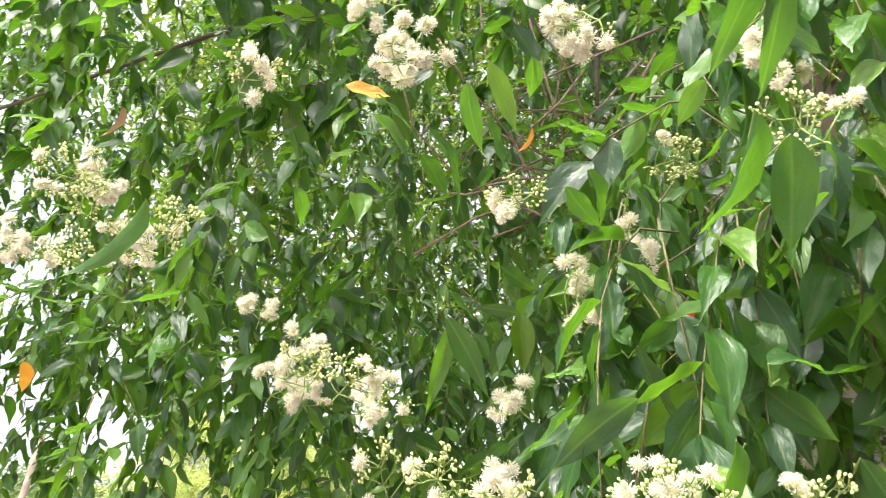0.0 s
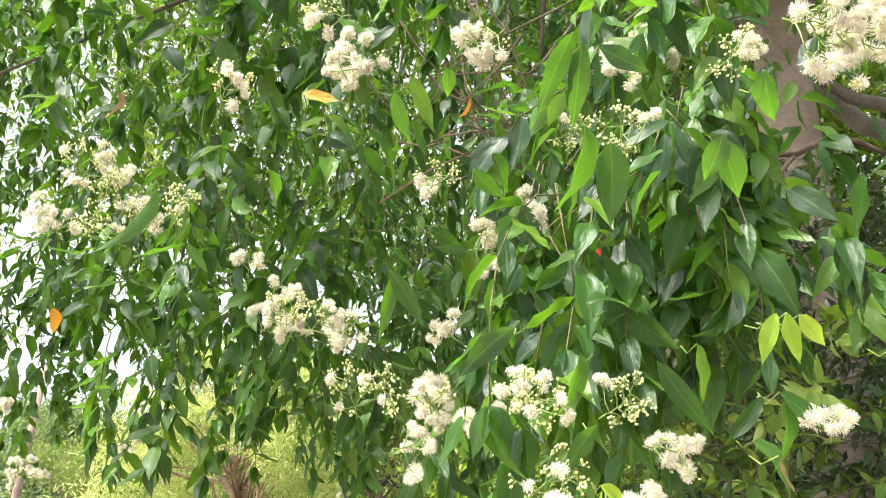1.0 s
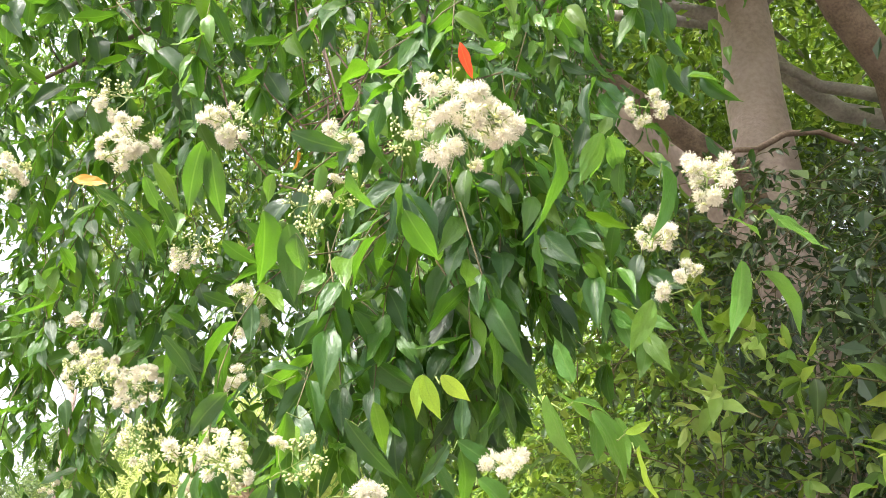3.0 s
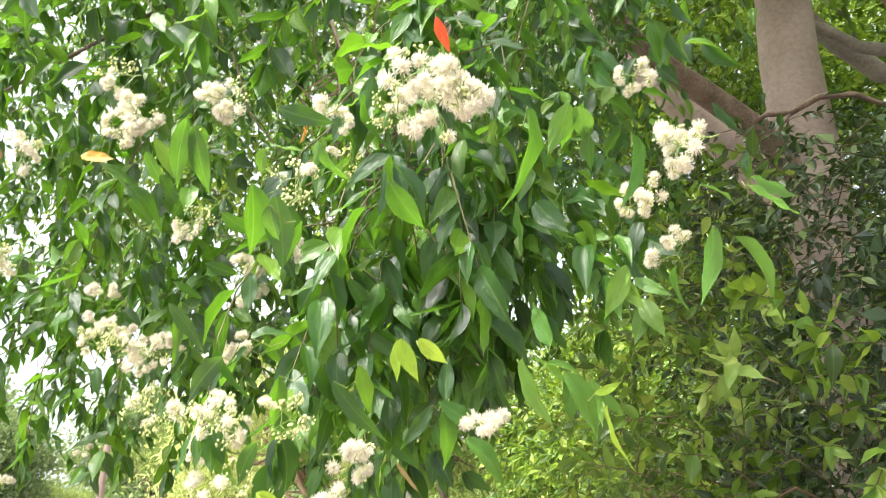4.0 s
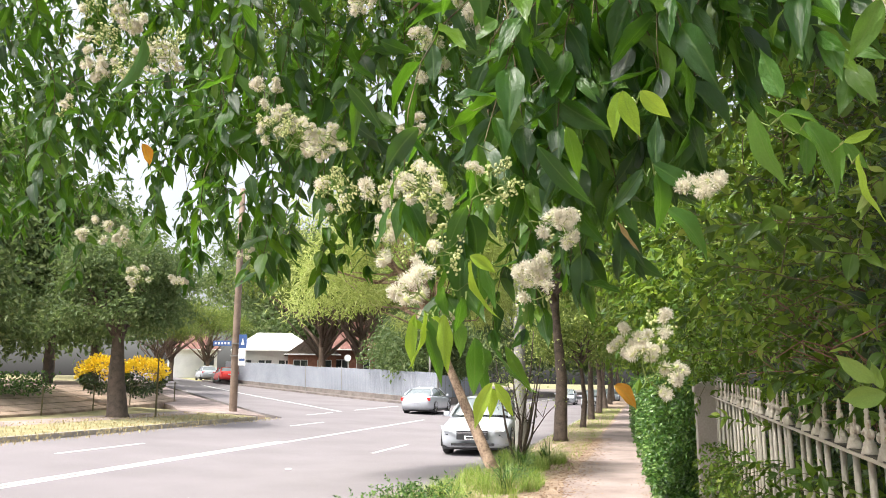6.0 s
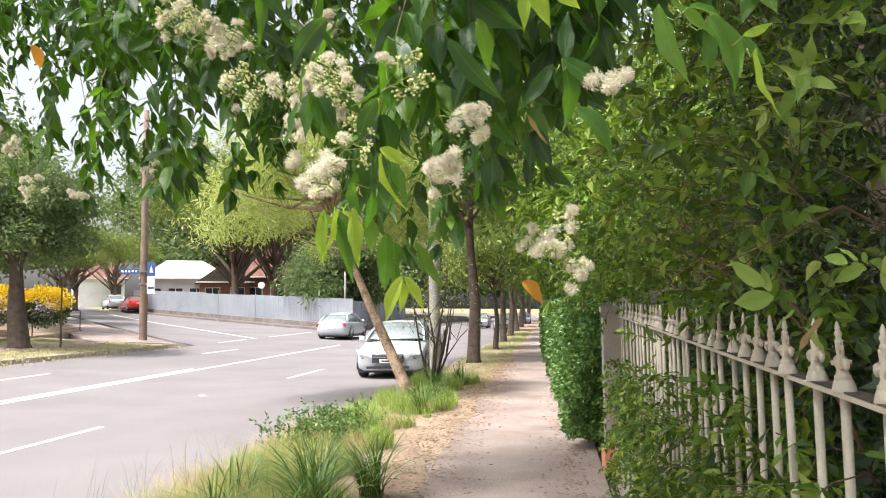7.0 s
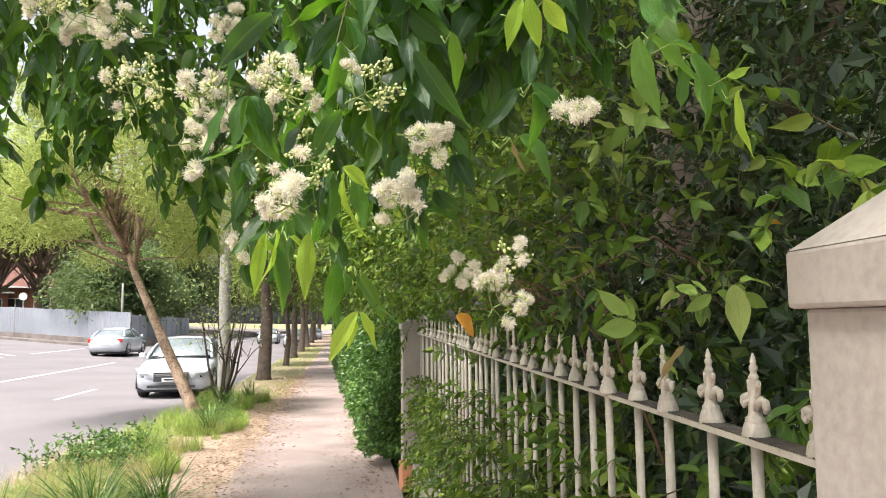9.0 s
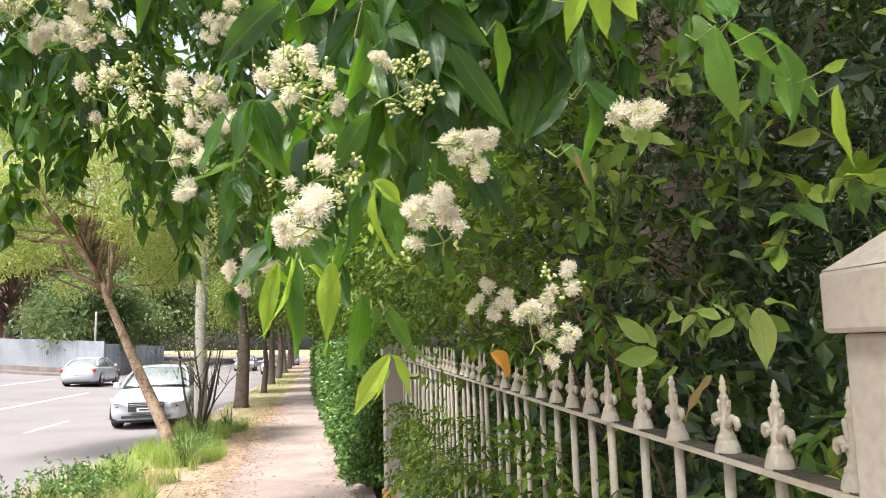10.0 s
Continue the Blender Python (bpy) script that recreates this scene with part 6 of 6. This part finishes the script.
shoot(LEAF, [(0.662, 0.836, 1.912, 0.693, 0.868, 1.880, 0.017),
    (0.665, 0.854, 1.920, 0.653, 0.894, 1.872, 0.013),
    (0.823, 0.819, 1.921, 0.844, 0.852, 1.887, 0.019),
    (0.842, 0.830, 1.924, 0.863, 0.864, 1.888, 0.016),
    (0.779, 0.821, 1.892, 0.796, 0.856, 1.854, 0.020),
    (0.763, 0.838, 1.880, 0.769, 0.869, 1.848, 0.015),
    (0.745, 0.826, 1.860, 0.719, 0.857, 1.822, 0.023),
    (0.817, 0.840, 1.845, 0.818, 0.868, 1.816, 0.020),
    (0.549, 0.830, 2.006, 0.557, 0.855, 1.987, 0.012),
    (0.467, 0.791, 1.965, 0.431, 0.828, 1.916, 0.018),
    (0.532, 0.848, 1.974, 0.503, 0.852, 1.985, 0.014),
    (0.695, 0.837, 1.952, 0.721, 0.858, 1.941, 0.023),
    (0.660, 0.844, 1.937, 0.683, 0.866, 1.924, 0.018)])
shoot(LEAF_FRESH, [(1.213, 0.811, 1.991, 1.266, 0.837, 1.984, 0.020),
    (1.169, 0.673, 1.916, 1.199, 0.696, 1.899, 0.016),
    (1.145, 0.690, 1.894, 1.147, 0.722, 1.849, 0.016),
    (1.162, 0.705, 1.891, 1.204, 0.734, 1.864, 0.016),
    (1.138, 0.678, 1.921, 1.170, 0.695, 1.920, 0.018),
    (1.084, 0.711, 1.876, 1.073, 0.736, 1.845, 0.017),
    (1.125, 0.736, 1.883, 1.120, 0.762, 1.851, 0.017),
    (1.047, 0.608, 1.954, 1.034, 0.628, 1.929, 0.017),
    (1.051, 0.610, 1.952, 1.065, 0.630, 1.934, 0.017)])
shoot(LEAF, [(1.019, 0.643, 1.976, 1.027, 0.681, 1.917, 0.022),
    (1.057, 0.619, 1.961, 1.043, 0.642, 1.933, 0.019),
    (1.060, 0.628, 1.942, 1.054, 0.647, 1.923, 0.017),
    (1.089, 0.639, 1.946, 1.096, 0.670, 1.903, 0.021),
    (0.889, 0.573, 1.917, 0.897, 0.594, 1.894, 0.015),
    (0.861, 0.568, 1.874, 0.858, 0.587, 1.854, 0.018),
    (0.791, 0.585, 1.953, 0.768, 0.610, 1.916, 0.016),
    (0.796, 0.587, 1.948, 0.793, 0.615, 1.908, 0.014),
    (0.906, 0.700, 1.955, 0.926, 0.729, 1.920, 0.019),
    (1.005, 0.715, 1.936, 1.016, 0.742, 1.904, 0.017),
    (0.806, 0.693, 1.829, 0.831, 0.701, 1.844, 0.020),
    (0.768, 0.781, 1.848, 0.711, 0.808, 1.810, 0.023)])
shoot(LEAF_RED, [(0.957, 0.614, 2.041, 0.962, 0.635, 2.022, 0.010)])
shoot(LEAF_TAN, [(0.914, 0.703, 1.738, 0.926, 0.723, 1.721, 0.004)])
shoot(LEAF_RED, [(0.870, 1.020, 2.020, 0.864, 1.044, 2.005, 0.015)])
shoot(LEAF_ORANGE, [(0.590, 0.765, 2.042, 0.617, 0.779, 2.043, 0.015)])
shoot(LEAF_ORANGE, [(0.725, 1.011, 2.214, 0.721, 1.038, 2.199, 0.015)])
shoot(LEAF_ORANGE, [(0.156, 1.207, 2.010, 0.160, 1.244, 1.983, 0.017)])
shoot(LITTER, [(0.308, 0.986, 2.205, 0.294, 1.018, 2.182, 0.013)])
shoot(LEAF_ORANGE, [(1.650, 1.812, 1.819, 1.717, 1.831, 1.854, 0.025)])
shoot(LEAF_TAN, [(1.259, 1.276, 1.591, 1.221, 1.302, 1.541, 0.017)])
shoot(LEAF_YOUNG, [(1.203, 1.334, 1.636, 1.162, 1.357, 1.668, 0.030),
    (1.210, 1.334, 1.628, 1.204, 1.353, 1.659, 0.038),
    (1.214, 1.335, 1.621, 1.161, 1.364, 1.612, 0.033),
    (1.240, 1.334, 1.601, 1.211, 1.363, 1.571, 0.045),
    (1.251, 1.335, 1.578, 1.291, 1.357, 1.534, 0.033)])
shoot(LEAF_YOUNG, [(1.321, 1.366, 1.665, 1.292, 1.390, 1.683, 0.027),
    (1.333, 1.364, 1.669, 1.320, 1.385, 1.694, 0.024),
    (1.341, 1.364, 1.665, 1.315, 1.393, 1.638, 0.032),
    (1.349, 1.362, 1.668, 1.392, 1.382, 1.640, 0.040),
    (1.372, 1.358, 1.679, 1.407, 1.385, 1.603, 0.048),
    (1.384, 1.356, 1.683, 1.432, 1.370, 1.699, 0.032),
    (1.415, 1.404, 1.669, 1.457, 1.426, 1.635, 0.037),
    (1.286, 1.370, 1.670, 1.275, 1.396, 1.651, 0.024)])


def cluster_meshes(seed, nodes, share, size, tight=1.0):
    """A panicle: a stalk with opposite branches that fork in threes; the ends carry brush flowers or groups of buds."""
    rng = np.random.default_rng(seed)
    stalk, bud = Pile(), Pile()
    ends = []

    def fork(p, d, length, thick):
        q = p + d * length + rng.normal(0, 0.08, 3) * length
        stalk.add(*tube([p, (p + q) / 2 + rng.normal(0, 0.05, 3) * length, q], [thick, thick * 0.85, thick * 0.7], 5))
        return q

    up = np.array([0, 0, 1.0])
    p = np.array([0, 0, -size * 0.5])
    for i in range(nodes + 1):
        q = fork(p, unit(up + rng.normal(0, 0.15, 3)), size * 0.42 * tight, 0.0009 - 0.0001 * i)
        turn = rng.uniform(0, 6.28)
        sides = [unit(np.array([math.cos(turn + s), math.sin(turn + s), rng.uniform(0.2, 0.8)])) for s in ((0, 3.14) if i < nodes else (0, 1.6, 3.1, 4.7))]
        full = rng.random(len(sides)) < share
        for d, is_open in zip(sides, full):
            e = fork(q, d, size * rng.uniform(0.45, 0.85) * (1.0 - 0.15 * i), 0.0007)
            for k in range(3):
                d2 = unit(d + rng.normal(0, 0.75, 3) + up * 0.2)
                ends.append((fork(e, d2, size * rng.uniform(0.18, 0.40), 0.0005), d2, is_open if rng.random() < 0.85 else not is_open))
        p = q
    mid = np.mean([e for e, d, o in ends], axis=0)
    stam_b, stam_a = [], []
    cup = lathe([(0.0006, -0.004), (0.0019, -0.001), (0.0022, 0.0012), (0.0010, 0.0016)], 6)
    for e, d, is_open in ends:
        if is_open:
            m = 210
            v = unit(rng.normal(0, 1, (m, 3)) + d * 0.9)
            stam_b.append(np.repeat(e[None], m, 0))
            stam_a.append(v * (rng.uniform(0.0046, 0.0080, m) * rng.uniform(0.8, 1.15))[:, None])
            bud.add(np.array(cup[0]) + e, cup[1])
        else:
            for j in range(int(rng.integers(4, 7))):
                o = e + d * 0.002 + rng.normal(0, 0.0030, 3)
                stalk.add(*tube([e - d * 0.002, o], [0.0005, 0.0004], 4))
                r = rng.uniform(0.0010, 0.0015)
                pr = lathe([(r * 0.3, -r * 1.3), (r * 0.85, -r * 0.5), (r, r * 0.35), (r * 0.7, r * 0.95), (r * 0.15, r * 1.15)], 7)
                bud.add(np.array(pr[0]) + o, pr[1])
    out = [stalk.mesh("stalk", STALK, True), bud.mesh("buds", BUD, True), None]
    if stam_b:
        b, a = np.concatenate(stam_b), np.concatenate(stam_a)
        w = unit(np.cross(a, rng.normal(0, 1, a.shape))) * 0.00017
        bend = rng.normal(0, 0.0007, a.shape)
        V = np.stack([b - w * 0.8, b + w * 0.8, b + a * 0.6 + bend + w, b + a * 0.6 + bend - w, b + a * 0.97 + w * 1.2, b + a * 0.97 - w * 1.2, b + a * 1.04 + w * 2.2, b + a * 1.04 - w * 2.2], axis=1)
        out[2] = soup("stamens", V, [(0, 1, 2, 3), (3, 2, 4, 5), (5, 4, 6, 7)], STAMEN, smooth=False)
    for me in out:
        if me:
            me.transform(Matrix.Translation([-float(c) for c in mid]))
    return out


KINDS = {"big": [cluster_meshes(1, 8, 1.0, 0.046, 0.42)], "bloom": [cluster_meshes(2, 1, 0.95, 0.027), cluster_meshes(12, 2, 0.9, 0.026), cluster_meshes(22, 2, 1.0, 0.027)],
         "mixed": [cluster_meshes(3, 2, 0.5, 0.030), cluster_meshes(13, 2, 0.4, 0.030)], "buds": [cluster_meshes(4, 3, 0.12, 0.030), cluster_meshes(14, 2, 0.08, 0.032), cluster_meshes(24, 3, 0.05, 0.029)],
         "small": [cluster_meshes(5, 0, 0.85, 0.020), cluster_meshes(15, 0, 1.0, 0.022)]}
LABELS = {"big": "large cream brush-flower cluster", "bloom": "cream brush-flower cluster", "mixed": "half-open cream flower cluster", "buds": "cluster of pale green buds", "small": "small cream flowers"}
FLOWERS = [("big", 0.965, 0.602, 1.966), ("bloom", 0.748, 0.827, 1.927), ("buds", 0.837, 0.685, 1.953), ("bloom", 1.142, 0.865, 1.952),
    ("bloom", 0.871, 0.760, 1.749), ("bloom", 0.847, 0.769, 1.713), ("bloom", 0.687, 0.877, 1.769), ("bloom", 0.936, 0.856, 1.648),
    ("buds", 0.832, 0.721, 1.777), ("small", 0.971, 0.765, 1.774), ("mixed", 0.525, 0.770, 2.060), ("bloom", 0.735, 0.748, 2.079),
    ("mixed", 0.701, 0.787, 1.973), ("small", 0.784, 0.823, 1.962), ("buds", 0.476, 0.822, 1.970), ("bloom", 0.483, 1.008, 1.996),
    ("mixed", 0.915, 0.666, 2.004), ("small", 0.619, 0.774, 2.072), ("mixed", 0.565, 0.897, 1.907), ("buds", 0.619, 0.912, 1.834),
    ("bloom", 0.701, 0.882, 1.810), ("buds", 0.765, 0.748, 1.786), ("bloom", 0.285, 0.969, 2.021), ("buds", 0.423, 0.791, 1.969),
    ("bloom", 0.706, 0.903, 1.883), ("small", 1.122, 0.800, 2.099), ("small", 1.129, 0.865, 2.007), ("small", 0.847, 0.735, 2.046),
    ("buds", 0.788, 0.724, 1.728), ("small", 0.613, 0.816, 2.102)]
MORE_FLOWERS = [("buds", 0.775, 0.714, 1.774), ("small", 0.779, 0.687, 1.699), ("small", 0.935, 0.816, 1.676), ("bloom", 0.741, 0.823, 1.782),
    ("bloom", 1.124, 0.663, 1.947), ("small", 1.098, 0.722, 1.932), ("bloom", 0.189, 1.080, 1.844), ("mixed", 0.173, 1.194, 1.793),
    ("bloom", 0.383, 0.872, 2.035), ("mixed", 0.409, 0.887, 1.997), ("mixed", 0.607, 0.859, 1.877), ("bloom", 0.001, 1.368, 1.897),
    ("small", 0.053, 1.150, 2.064), ("mixed", 0.397, 0.928, 2.011), ("mixed", 0.562, 0.880, 1.896), ("mixed", 0.615, 0.895, 1.876),
    ("buds", 0.664, 0.813, 1.804), ("small", -0.019, 1.578, 1.845), ("small", 0.130, 1.588, 1.898), ("bloom", 0.510, 1.042, 1.940),
    ("bloom", 0.507, 1.129, 1.963), ("bloom", 0.724, 0.932, 1.697), ("small", 0.701, 0.820, 1.802), ("small", 0.908, 0.911, 1.671)]
LAST_FLOWERS = [("bloom", 0.260, 0.967, 2.035), ("buds", 0.354, 0.856, 2.037), ("buds", 0.343, 0.932, 2.006), ("bloom", 0.904, 0.832, 2.145),
    ("bloom", 0.628, 0.782, 2.098), ("buds", 0.829, 0.869, 2.073), ("mixed", 0.587, 0.800, 2.160), ("small", 0.935, 0.987, 1.886)]

for k, (kind, x, y, z) in enumerate(FLOWERS + MORE_FLOWERS + LAST_FLOWERS):
    st, bu, sm = KINDS[kind][k % len(KINDS[kind])]
    c = part("panicle", st, tree, LABELS[kind])
    c.matrix_basis = pose(x, y, z, RNG.normal(0, 45), RNG.normal(0, 45), RNG.uniform(0, 360)) @ Matrix.Scale(RNG.uniform(0.9, 1.12) * {"big": 1.0, "bloom": 0.82, "small": 0.85}.get(kind, 0.72), 4)
    part("bud_head", bu, c, "pale green buds", "stuff")
    if sm:
        part("stamen_brush", sm, c, "cream stamens", "stuff")
